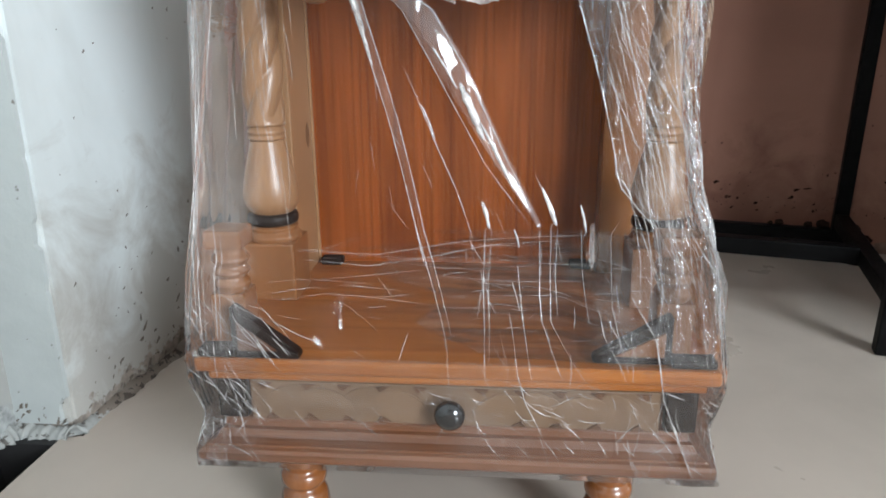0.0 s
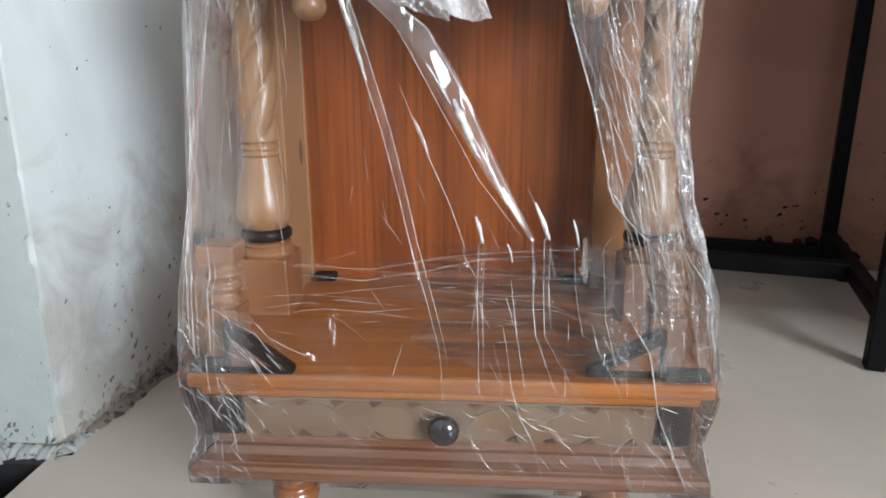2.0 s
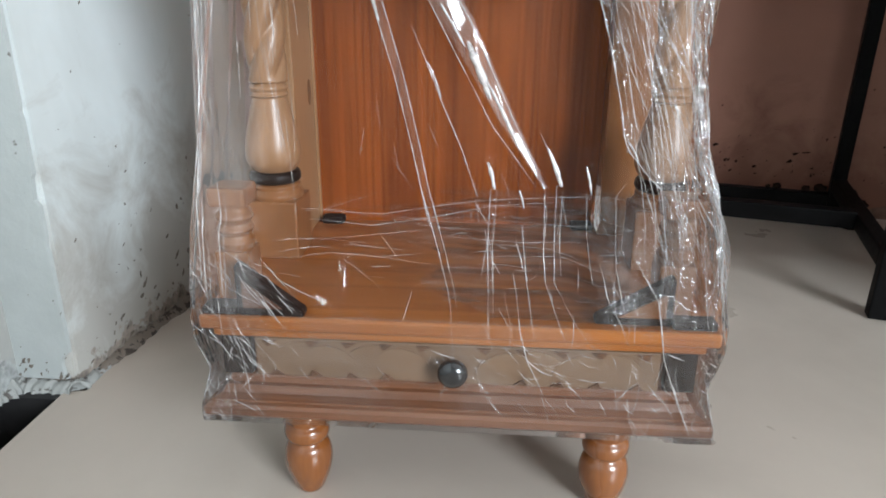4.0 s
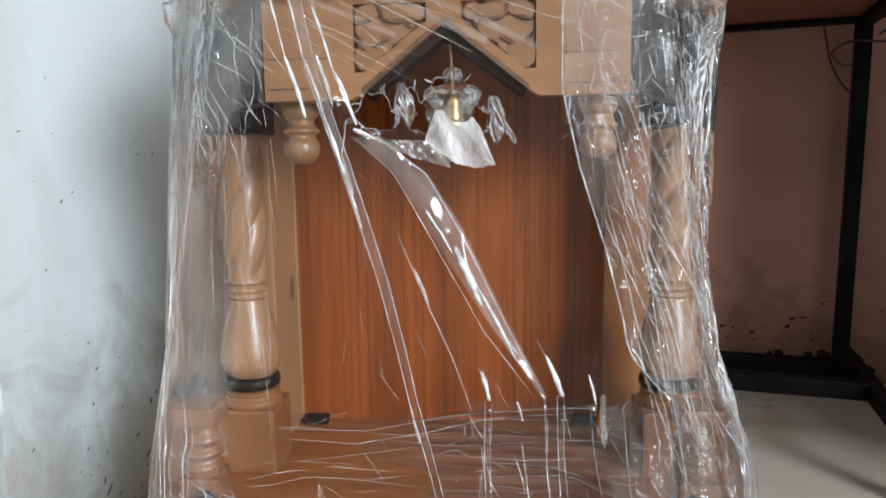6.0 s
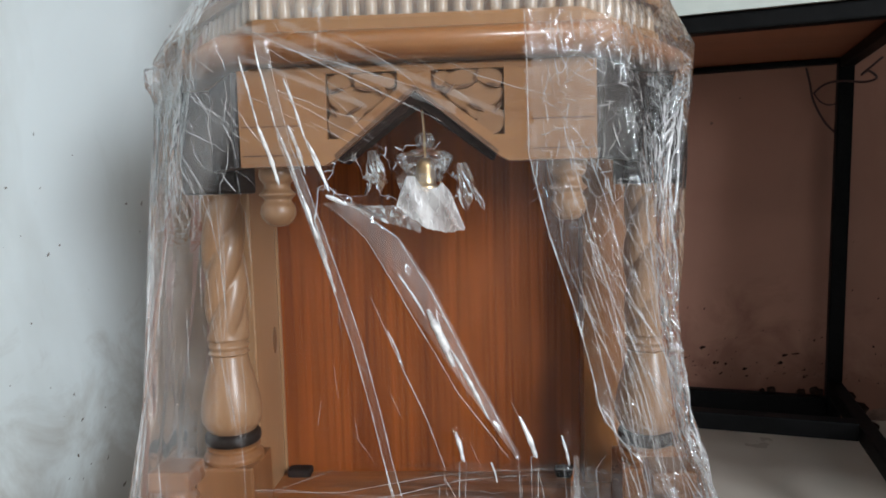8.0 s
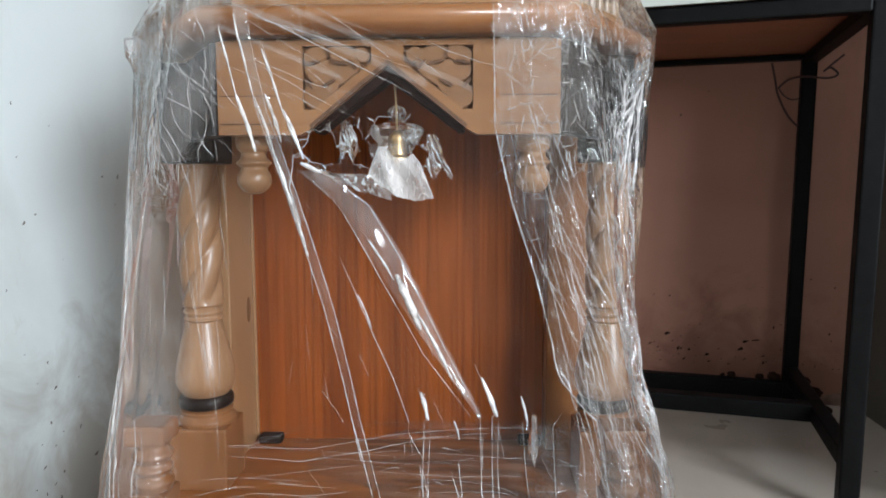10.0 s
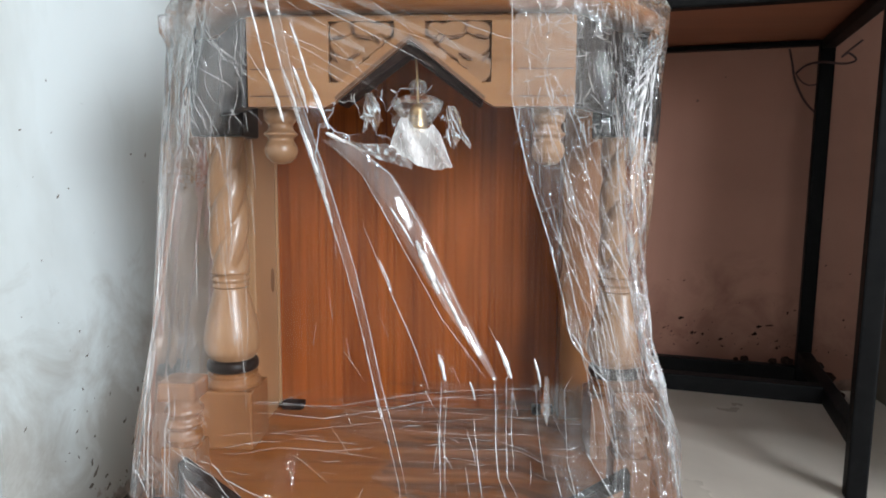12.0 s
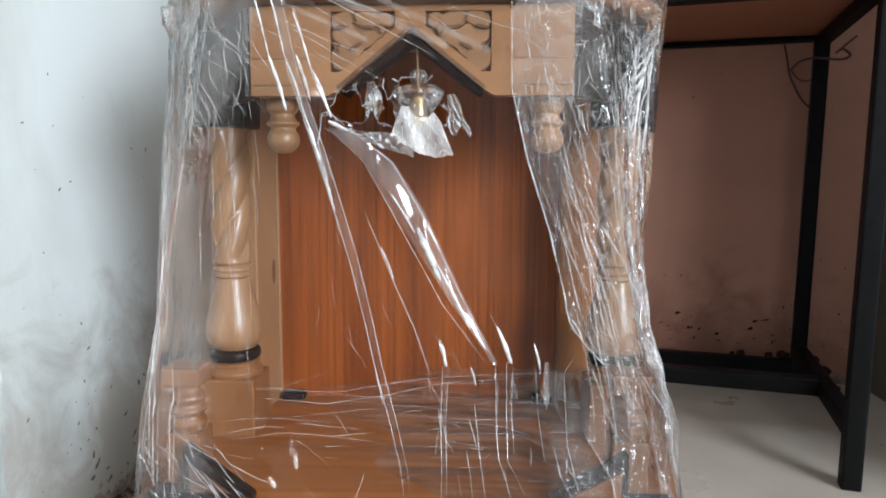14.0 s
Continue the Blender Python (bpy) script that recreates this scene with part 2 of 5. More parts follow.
WALL_WORN = plaster("worn_lime_paint", (0.72, 0.765, 0.76), (0.40, 0.42, 0.405), (0.17, 0.175, 0.17), 0.12)
# the back wall's shade and warm bounce are put into this base colour
WALL_SHADE = plaster("shaded_wall_rose", (0.365, 0.168, 0.114), (0.288, 0.124, 0.082), (0.075, 0.042, 0.030), 0.06)
# right wall's shade put into a near-black olive
WALL_GREEN = speckled("shaded_olive_paint", (0.105, 0.095, 0.078), (0.08, 0.07, 0.058), (0.04, 0.035, 0.03), 45, 0.72, 0.6)
# greyed so that the jamb reads as the wall's shaded face
JAMB = speckled("shaded_jamb_plaster", (0.42, 0.44, 0.425), (0.27, 0.285, 0.27), (0.15, 0.14, 0.12), 38, 0.68, 0.7, 0.5)
CEIL = speckled("ceiling_paint", (0.64, 0.635, 0.625), (0.56, 0.555, 0.545), (0.33, 0.32, 0.30), 30, 0.74, 0.7)
FLOOR = speckled("cream_floor_tile", (0.50, 0.430, 0.365), (0.41, 0.35, 0.295), (0.30, 0.25, 0.2), 60, 0.78, 0.30, 0.03)
# darkness of the floor gap put into its colour
GAP_BLACK = plain("gap_black", (0.012, 0.011, 0.011), 0.6, 0.0, 0.4, 40, 0.4)
PAPER = plain("cream_paper", (0.46, 0.40, 0.32), 0.7, 0.0, 0.12, 200, 0.15)
BLACK_PLASTIC = plain("black_plastic", (0.004, 0.004, 0.0045), 0.22, 0.0, 0.3, 25, 0.05, 0.0, 0.08)
SCORCH = plain("scorched_wood", (0.105, 0.050, 0.026), 0.5, 0.0, 0.45, 140, 0.15, 0.0, 0.3)
BURNT = plain("burnt_edge", (0.017, 0.008, 0.006), 0.6, 0.0, 0.4, 80, 0.2, 0.0, 0.05)
CLOTH = plain("beige_cloth", (0.50, 0.42, 0.34), 0.85, 0.0, 0.25, 45, 0.4)
WIRE = plain("dark_red_wire", (0.05, 0.015, 0.012), 0.45)
FILM = film_mat("packing_film", 0.006, 0.34, 0.04, 0.985)
FILM_CLEAR = film_mat("taut_packing_film", 0.003, 0.30, 0.04, 0.98)
FILM_LAYERS = film_mat("layered_packing_film", 0.026, 0.9, 0.06, 0.84, 0.0011, 14.0)
# extra haze here stands in for the window reflected in the slanting side
FILM_SLACK = film_mat("hanging_packing_film", 0.085, 0.6, 0.05, 0.97, patch=9.0)
FILM_GATHER = film_mat("gathered_packing_film", 0.15, 1.1, 0.09, 0.93, 0.0005, -14.0)
# milky white for strands that stand in for the film's highlights
FILM_GLINT = film_mat("painted_glint_film", 0.52, 2.2, 0.15, 0.95, patch=45.0)
FILM_TWICE = film_mat("doubled_packing_film", 0.034, 0.8, 0.12, 0.94)
FILM_TINT = film_mat("banded_packing_film", 0.012, 0.7, 0.07, 0.80, 0.0008, 86.0)
FILM_MAUVE = film_mat("heaped_packing_film", 0.020, 0.8, 0.08, 0.55, 0.0008, 84.0)
FILM_FOOT = film_mat("wrinkled_packing_film", 0.040, 1.0, 0.07, 0.82, 0.0009, 20.0)
FILM_MILKY = film_mat("milky_packing_film", 0.080, 1.2, 0.08, 0.93, 0.0007, 6.0, 34.0)
FILM_VEIL = film_mat("thick_packing_film", 0.085, 1.2, 0.08, 0.93)
FILM_HEAP = film_mat("bunched_corner_film", 0.050, 0.9, 0.08, 0.62, 0.0010, 70.0, 40.0)
FILM_GREY = film_mat("slack_packing_film", 0.15, 0.7, 0.18, 0.95)
# whitish gathered film; its haze also stands in for thin glints
FILM_PLEAT = film_mat("pleat_and_glint_film", 0.36, 1.8, 0.18, 0.96, patch=70.0)
FILM_WHITE = film_mat("torn_packing_film", 0.50, 0.35, 0.30, 0.95)


# ---- mesh helpers ----
def finish(name, bm, mat, smooth=False):
    me = bpy.data.meshes.new(name)
    bmesh.ops.recalc_face_normals(bm, faces=bm.faces)
    bm.to_mesh(me)
    bm.free()
    me.materials.append(mat)
    if smooth:
        for p in me.polygons:
            p.use_smooth = True
    return new(name, me)


def part(name, bm, material, parent, label="", smooth=False):
    ob = finish(name, bm, material, smooth)
    ob.parent = parent
    ob.matrix_parent_inverse = anchor(parent).inverted()
    return tagged(ob, label)


def anchor(ob):
    """The world pose of a thing or part, without waiting for an update."""
    m = ob.matrix_basis.copy()
    if ob.parent:
        m = anchor(ob.parent) @ ob.matrix_parent_inverse @ m
    return m


def thing(name, at, label, category, group=""):
    ob = new(name)
    ob.empty_display_size = 0.05
    ob.location = at
    return tagged(ob, label, category, group)


def box(x0, x1, y0, y1, z0, z1, bevel=0.0015, seg=2, m=None):
    bm = bmesh.new()
    bmesh.ops.create_cube(bm, size=1.0)
    for v in bm.verts:
        v.co = Vector(((x0 + x1) / 2 + v.co.x * (x1 - x0), (y0 + y1) / 2 + v.co.y * (y1 - y0), (z0 + z1) / 2 + v.co.z * (z1 - z0)))
    if bevel:
        bmesh.ops.bevel(bm, geom=list(bm.edges), offset=bevel, segments=seg, affect="EDGES", profile=0.6)
    if m:
        bmesh.ops.transform(bm, matrix=m, verts=bm.verts)
    return bm


def joined(*bms):
    """Several shapes in one mesh."""
    out = bmesh.new()
    for b in bms:
        me = bpy.data.meshes.new("tmp")
        b.to_mesh(me)
        b.free()
        out.from_mesh(me)
        bpy.data.meshes.remove(me)
    return out


def lathe(profile, at=(0, 0, 0), seg=32, twist=None):
    """Turned work: (radius, height) pairs round an upright axis. twist(z, angle) gives a change of radius."""
    bm = bmesh.new()
    rings = []
    for r, z in profile:
        ring = []
        for k in range(seg):
            a = 2 * math.pi * k / seg
            rr = max(r + (twist(z, a) if twist else 0), 0.0002)
            ring.append(bm.verts.new((at[0] + rr * math.cos(a), at[1] + rr * math.sin(a), at[2] + z)))
        rings.append(ring)
    for a, b in zip(rings, rings[1:]):
        for k in range(seg):
            bm.faces.new((a[k], a[(k + 1) % seg], b[(k + 1) % seg], b[k]))
    bm.faces.new(rings[0][::-1])
    bm.faces.new(rings[-1])
    return bm


def smooth_profile(keys, steps=5):
    """Catmull-Rom through (radius, height) keys."""
    out = []
    for i in range(len(keys) - 1):
        p = [keys[max(0, i - 1)], keys[i], keys[i + 1], keys[min(len(keys) - 1, i + 2)]]
        for s in range(steps):
            t = s / steps
            out.append(tuple(0.5 * (2 * p[1][k] + (p[2][k] - p[0][k]) * t + (2 * p[0][k] - 5 * p[1][k] + 4 * p[2][k] - p[3][k]) * t * t
                                    + (3 * p[1][k] - p[0][k] - 3 * p[2][k] + p[3][k]) * t ** 3) for k in (0, 1)))
    return out + [keys[-1]]


def prism(outline, y0, y1, bevel=0.001):
    """An outline in x and z, with its thickness along y."""
    bm = bmesh.new()
    a = [bm.verts.new((x, y0, z)) for x, z in outline]
    f = bm.faces.new(a)
    got = bmesh.ops.extrude_face_region(bm, geom=[f])
    bmesh.ops.translate(bm, vec=(0, y1 - y0, 0), verts=[v for v in got["geom"] if isinstance(v, bmesh.types.BMVert)])
    if bevel:
        bmesh.ops.bevel(bm, geom=list(bm.edges), offset=bevel, segments=2, affect="EDGES", clamp_overlap=True)
    return bm


def slab(outline, z0, z1, bevel=0.0):
    """An outline in x and y, with its thickness upward."""
    bm = bmesh.new()
    f = bm.faces.new([bm.verts.new((x, y, z0)) for x, y in outline])
    got = bmesh.ops.extrude_face_region(bm, geom=[f])
    bmesh.ops.translate(bm, vec=(0, 0, z1 - z0), verts=[v for v in got["geom"] if isinstance(v, bmesh.types.BMVert)])
    if bevel:
        bmesh.ops.bevel(bm, geom=list(bm.edges), offset=bevel, segments=2, affect="EDGES", clamp_overlap=True)
    return bm


def moulding(path, profile, closed=False):
    """Sweeps (out, z) pairs along a plan path whose outside lies to its right."""
    bm = bmesh.new()
    rows = []
    n = len(path)
    for i, p in enumerate(path):
        p = Vector(p)
        a = Vector(path[i - 1]) if (i or closed) else None
        b = Vector(path[(i + 1) % n]) if (i < n - 1 or closed) else None
        d0 = (p - a).normalized() if a is not None else (b - p).normalized()
        d1 = (b - p).normalized() if b is not None else d0
        n0, n1 = Vector((d0.y, -d0.x)), Vector((d1.y, -d1.x))
        out = (n0 + n1).normalized()
        out /= max(0.35, out.dot(n0))
        rows.append([bm.verts.new((p.x + out.x * o, p.y + out.y * o, z)) for o, z in profile])
    k = len(profile)
    span = range(n if closed else n - 1)
    for i in span:
        a, b = rows[i], rows[(i + 1) % n]
        for j in range(k):
            bm.faces.new((a[j], b[j], b[(j + 1) % k], a[(j + 1) % k]))
    if not closed:
        bm.faces.new(rows[0])
        bm.faces.new(rows[-1][::-1])
    return bm


def tube(points, r, seg=8):
    bm = bmesh.new()
    rings = []
    pts = [Vector(p) for p in points]
    for i, p in enumerate(pts):
        d = (pts[min(i + 1, len(pts) - 1)] - pts[max(i - 1, 0)]).normalized()
        side = d.cross(Vector((0.3, 0.9, 0.2))).normalized()
        up = d.cross(side)
        rings.append([bm.verts.new(p + r * (math.cos(2 * math.pi * k / seg) * side + math.sin(2 * math.pi * k / seg) * up)) for k in range(seg)])
    for a, b in zip(rings, rings[1:]):
        for k in range(seg):
            bm.faces.new((a[k], a[(k + 1) % seg], b[(k + 1) % seg], b[k]))
    bm.faces.new(rings[0][::-1])
    bm.faces.new(rings[-1])
    return bm


def arc_points(keys, steps=8):
    """A smooth line through points in space."""
    out = []
    for i in range(len(keys) - 1):
        p = [Vector(keys[max(0, i - 1)]), Vector(keys[i]), Vector(keys[i + 1]), Vector(keys[min(len(keys) - 1, i + 2)])]
        for s in range(steps):
            t = s / steps
            out.append(0.5 * (2 * p[1] + (p[2] - p[0]) * t + (2 * p[0] - 5 * p[1] + 4 * p[2] - p[3]) * t * t + (3 * p[1] - p[0] - 3 * p[2] + p[3]) * t ** 3))
    return out + [Vector(keys[-1])]


def structure(name, bm, mat, label, category):
    return tagged(finish(name, bm, mat), label, category, kind="structure")


# ---- the room ----
ROOM_TOP = 2.75
CORNER_L, CORNER_R, JOG = (-0.354, 2.255), (0.885, 1.935), (-0.463, 1.15)

structure("floor", joined(
    slab([(-0.474, -2.1), (3.45, -2.1), (3.45, 1.30), (0.92, 1.30), (1.08, 2.15), (-0.45, 2.45), (-0.45, 1.142), (-0.474, 1.135)], -0.06, 0.0)),
    FLOOR, "cream polished floor tile, dusty and lightly specked", "floor")
structure("floor_gap", joined(slab([(-0.60, -2.4), (-0.474, -2.4), (-0.474, 1.135), (-0.60, 1.135)], -0.14, -0.10),
                              slab([(-0.61, -2.4), (-0.56, -2.4), (-0.545, 1.149), (-0.61, 1.149)], -0.10, 0.002),
                              slab([(-0.56, 1.122), (-0.4745, 1.122), (-0.4745, 1.1495), (-0.56, 1.1495)], -0.10, -0.001)), GAP_BLACK,
          "gap between the floor and the wall, its shade put in as black", "gap")
structure("wall_left", slab([JOG, CORNER_L, (-0.36, 2.6), (-0.75, 2.6), (-0.75, 1.15)], -0.06, ROOM_TOP, 0.004), WALL_WHITE,
          "white lime-painted wall, stained and flaking at its foot", "wall")
structure("wall_left_near", slab([(-0.534, 1.1495), (-0.75, 1.1495), (-0.75, -2.5), (-0.60, -2.5)], 0.004, ROOM_TOP), WALL_WORN,
          "white painted wall set back behind a chipped corner", "wall")
jamb = bmesh.new()
jamb_rows = []
for k in range(int((ROOM_TOP - 0.012) / 0.006)):
    z = 0.012 + 0.006 * k
    bite = -0.0016 + 0.0022 * math.sin(61 * z) * math.sin(23 * z + 1) + 0.0016 * math.sin(173 * z + 2 * math.sin(40 * z)) + (0.006 if math.sin(29 * z + 0.7) > 0.93 else 0.0) + 0.010 * max(0.0, 1 - z / 0.09) ** 2
    edge_x = -0.4634 - max(0.0, bite)
    jamb_rows.append([jamb.verts.new(p) for p in ((-0.536, 1.1494, z), (-0.536, 1.1455, z), (edge_x - 0.002, 1.1455, z), (edge_x, 1.1494, z))])
for p, q in zip(jamb_rows, jamb_rows[1:]):
    for i in range(4):
        jamb.faces.new((p[i], p[(i + 1) % 4], q[(i + 1) % 4], q[i]))
jamb.faces.new(jamb_rows[0])
jamb.faces.new(jamb_rows[-1])
structure("wall_jamb", jamb, JAMB, "plaster face at the wall's chipped corner, its shade put in as grey", "wall")


def crumble(path, radius, seed, steps=14, rough=0.07):
    """A rough hand-laid plaster fillet along the foot of a wall; path runs along the wall with the room on its right."""
    rng = random.Random(seed)
    bm = bmesh.new()
    pts = arc_points([(x, y, 0) for x, y in path], steps)
    rows = []
    n = len(pts)
    for k, p in enumerate(pts):
        a, b = pts[max(0, k - 1)], pts[min(n - 1, k + 1)]
        d = (Vector(b) - Vector(a)).normalized()
        out = Vector((d.y, -d.x, 0))
        rad = float(np.interp(k / (n - 1), np.linspace(0, 1, len(radius)), radius))
        row = []
        for i in range(7):
            ang = math.pi / 2 * i / 6
            f = rad * (1 + 0.20 * math.sin(0.9 * k + 0.5 * i) * math.sin(0.31 * k) + rng.uniform(-rough, rough))
            row.append(bm.verts.new(Vector(p) + out * (f * 1.25 * math.sin(ang) - 0.002) + Vector((0, 0, f * math.cos(ang) - 0.0015))))
        rows.append(row)
    for p, q in zip(rows, rows[1:]):
        for i in range(6):
            bm.faces.new((p[i], q[i], q[i + 1], p[i + 1]))
    return bm


fillet = structure("plaster_fillet", crumble([(-0.545, 1.10), (-0.538, 1.139), (-0.520, 1.1445), (-0.4665, 1.1445), (-0.4605, 1.150), (-0.456, 1.21), (-0.449, 1.29)], (0.010, 0.017, 0.013, 0.011, 0.013, 0.009, 0.006, 0.002), 4, 26, 0.09), CRUMBS,
          "crumbly whitish plaster heaped at the wall's foot", "plaster")
fillet.data.polygons.foreach_set("use_smooth", [True] * len(fillet.data.polygons))

grime_line = structure("grime_fillet", crumble([(-0.4625, 1.156), (-0.455, 1.23), (-0.448, 1.30), (-0.4385, 1.40), (-0.4285, 1.50), (-0.404, 1.75)], (0.004, 0.010, 0.013, 0.009, 0.014, 0.010, 0.012, 0.007), 12), DIRT,
                       "brown crumbly grime along the wall's foot", "dirt")
grime_line.data.polygons.foreach_set("use_smooth", [True] * len(grime_line.data.polygons))


def chips(name, a, b, spots, mat, label, seed):
    """Small irregular spots where the paint is gone; spots: (count, along range, mean height, least height, size range)."""
    rng = random.Random(seed)
    a, b = Vector((*a, 0)), Vector((*b, 0))
    d = (b - a).normalized()
    out = Vector((d.y, -d.x, 0))
    bm = bmesh.new()
    for count, (s0, s1), mean, least, (r0, r1) in spots:
        for _ in range(count):
            s, z = rng.uniform(s0, s1), least + rng.expovariate(1 / mean)
            if z > 0.60:
                continue
            ang, size = math.radians(rng.choice((35, 50, 60, 90, 10)) + rng.uniform(-15, 15)), rng.uniform(r0, r1) * rng.uniform(0.5, 1.0)
            thin = rng.uniform(0.25, 0.6)
            n = 9
            base = a + d * s + Vector((0, 0, max(z, size + 0.001)))
            ring = []
            for k in range(n):
                t = 2 * math.pi * k / n
                f = size * rng.uniform(0.35, 1.2)
                u, v = f * math.cos(t), f * thin * math.sin(t)
                ring.append(base + d * (u * math.cos(ang) - v * math.sin(ang)) + Vector((0, 0, u * math.sin(ang) + v * math.cos(ang))))
            low = [bm.verts.new(p - out * 0.001) for p in ring]
            top = [bm.verts.new(base + (p - base) * 0.9 + out * 0.0005) for p in ring]
            bm.faces.new(top)
            for k in range(n):
                bm.faces.new((low[k], low[(k + 1) % n], top[(k + 1) % n], top[k]))
    return tagged(finish(name, bm, mat), label, "paint chips", kind="stuff")


chips("paint_chips", JOG, CORNER_L, ((120, (0.02, 0.60), 0.014, 0.004, (0.0015, 0.009)), (50, (0.03, 0.55), 0.040, 0.012, (0.001, 0.006)), (46, (0.12, 0.50), 0.045, 0.015, (0.005, 0.017)),
      (60, (0.03, 0.55), 0.20, 0.08, (0.0015, 0.0048))), CHIP, "dark spots of chipped paint on the white wall", 8)
chips("jamb_chips", (-0.536, 1.1455), (-0.466, 1.1455), ((16, (0.004, 0.066), 0.012, 0.014, (0.002, 0.007)), (7, (0.004, 0.066), 0.06, 0.03, (0.001, 0.003))), CHIP, "dark spots of chipped plaster low on the jamb", 13)
chips("wall_spots", CORNER_L, CORNER_R, ((120, (0.45, 1.26), 0.035, 0.075, (0.0015, 0.006)), (40, (0.45, 1.26), 0.12, 0.08, (0.001, 0.005)), (14, (0.6, 1.26), 0.02, 0.08, (0.006, 0.012))), CHIP_BROWN,
      "small dark spots low on the rose-beige wall", 3)
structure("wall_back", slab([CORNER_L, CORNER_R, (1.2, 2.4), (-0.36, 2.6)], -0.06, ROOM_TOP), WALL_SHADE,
          "wall with its shade put into a rose-beige colour, specked and worn at its foot", "wall")
# unseen near end is placed to keep window light off the back wall
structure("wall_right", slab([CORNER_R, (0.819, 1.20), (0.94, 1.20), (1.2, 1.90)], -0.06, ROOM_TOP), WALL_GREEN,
          "grey-olive wall, its shade put into the dark colour", "wall")
structure("wall_side", slab([(0.941, 1.201), (3.5, 1.201), (3.5, 1.35), (1.00, 1.35)], -0.06, ROOM_TOP), CEIL,
          "plain painted wall", "wall")
structure("wall_far", slab([(3.35, -2.00), (3.5, -2.00), (3.5, 1.2), (3.35, 1.2)], -0.06, ROOM_TOP), CEIL, "plain painted wall", "wall")
# wall with the window
structure("wall_window", joined(
    slab([(-0.75, -2.15), (1.72, -2.15), (1.72, -2.00), (-0.75, -2.00)], -0.06, ROOM_TOP),
    slab([(3.04, -2.15), (3.5, -2.15), (3.5, -2.00), (3.04, -2.00)], -0.06, ROOM_TOP),
    slab([(1.72, -2.15), (3.04, -2.15), (3.04, -2.00), (1.72, -2.00)], 2.10, ROOM_TOP),
    slab([(1.72, -2.15), (3.04, -2.15), (3.04, -2.00), (1.72, -2.00)], -0.06, 0.74)), CEIL, "plain painted wall with a window opening", "wall")
structure("ceiling", slab([(-0.8, -2.5), (3.6, -2.5), (3.6, 2.7), (-0.8, 2.7)], ROOM_TOP, ROOM_TOP + 0.1), CEIL, "plain white ceiling", "ceiling")


# ---- the home temple ----
def oval(cx, cz, a, b, tilt=0.0, seg=18, point=1.0):
    out = []
    for k in range(seg):
        t = 2 * math.pi * k / seg
        u, v = a * math.cos(t), b * math.copysign(abs(math.sin(t)) ** point, math.sin(t))
        out.append((cx + u * math.cos(tilt) - v * math.sin(tilt), cz + u * math.sin(tilt) + v * math.cos(tilt)))
    return out


temple = thing("home_temple", (0, 1.15, 0), "varnished honey-brown wooden home temple with turned columns, wrapped in clear film", "temple")

# plinth
part("platform_board", joined(box(-0.2095, 0.2095, 0.951, 1.290, 0.1875, 0.200, 0.004, 3), box(-0.201, 0.201, 0.958, 1.284, 0.1785, 0.1885, 0.003)), PLATFORM, temple)
part("plinth_body", box(-0.180, 0.180, 0.972, 1.272, 0.132, 0.1795), BOARD, temple)
RECT = [(-0.190, 0.970), (0.190, 0.970), (0.190, 1.272), (-0.190, 1.272)]
part("bottom_moulding", joined(
    moulding(RECT, [(-0.03, 0.140), (-0.002, 0.140), (0.0015, 0.1385), (0.0030, 0.1360), (0.0035, 0.1320), (0.0020, 0.1312), (0.0020, 0.1300), (0.0060, 0.1292), (0.0080, 0.1262), (0.0095, 0.1235), (0.0135, 0.1215), (0.0165, 0.1205),
                    (0.0165, 0.1188), (0.0200, 0.1178), (0.0222, 0.1150), (0.0218, 0.1085), (0.0190, 0.1055), (-0.03, 0.1055)], True),
    box(-0.17, 0.17, 0.99, 1.255, 0.106, 0.132, 0)), BOARD, temple)
for sx in (-1, 1):
    part("corner_block", box(min(sx * 0.172, sx * 0.197), max(sx * 0.172, sx * 0.197), 0.9635, 0.990, 0.1402, 0.1783, 0.002), DARK, temple, "black-stained corner block")

drawer = part("drawer", box(-0.167, 0.167, 0.9605, 0.9735, 0.1415, 0.1772, 0.0015), LEAF_WOOD, temple, "drawer front carved with a row of leaves")
for sx in (-1, 1):
    for k, (cx, tilt) in enumerate(((0.040, 0.34), (0.071, -0.30), (0.102, 0.30), (0.133, -0.28))):
        part("carved_leaf", prism(oval(sx * cx, 0.1594 + (0.0012 if k % 2 else -0.0012), 0.0240, 0.0140, sx * tilt, 20, 1.25), 0.9592 + 0.0005 * (k % 2), 0.9612, 0.0009), LEAF_WOOD, drawer)
    for nx, top in ((0.0255, 1), (0.0560, 0), (0.0570, 1), (0.0880, 1), (0.0860, 0), (0.1170, 0), (0.1185, 1), (0.1500, 0), (0.1545, 1)):
        z0, z1 = (0.1754, 0.1700) if top else (0.1432, 0.1486)
        notch = [(sx * (nx - 0.0065), z0), (sx * (nx + 0.0050), z0), (sx * (nx + 0.0012), z1)]
        part("carved_notch", prism(notch, 0.9588, 0.9608, 0.0), SCORCH, drawer, "dark cut between the leaves")
knob_shape = lathe(smooth_profile([(0.005, 0.0), (0.006, 0.006), (0.010, 0.010), (0.0125, 0.016), (0.011, 0.021), (0.006, 0.0245), (0.001, 0.025)], 4), seg=28)
bmesh.ops.transform(knob_shape, matrix=pose(0, 0.9625, 0.159, 90, 0, 0), verts=knob_shape.verts)
part("knob", knob_shape, KNOB, drawer, "round glossy black knob", True)

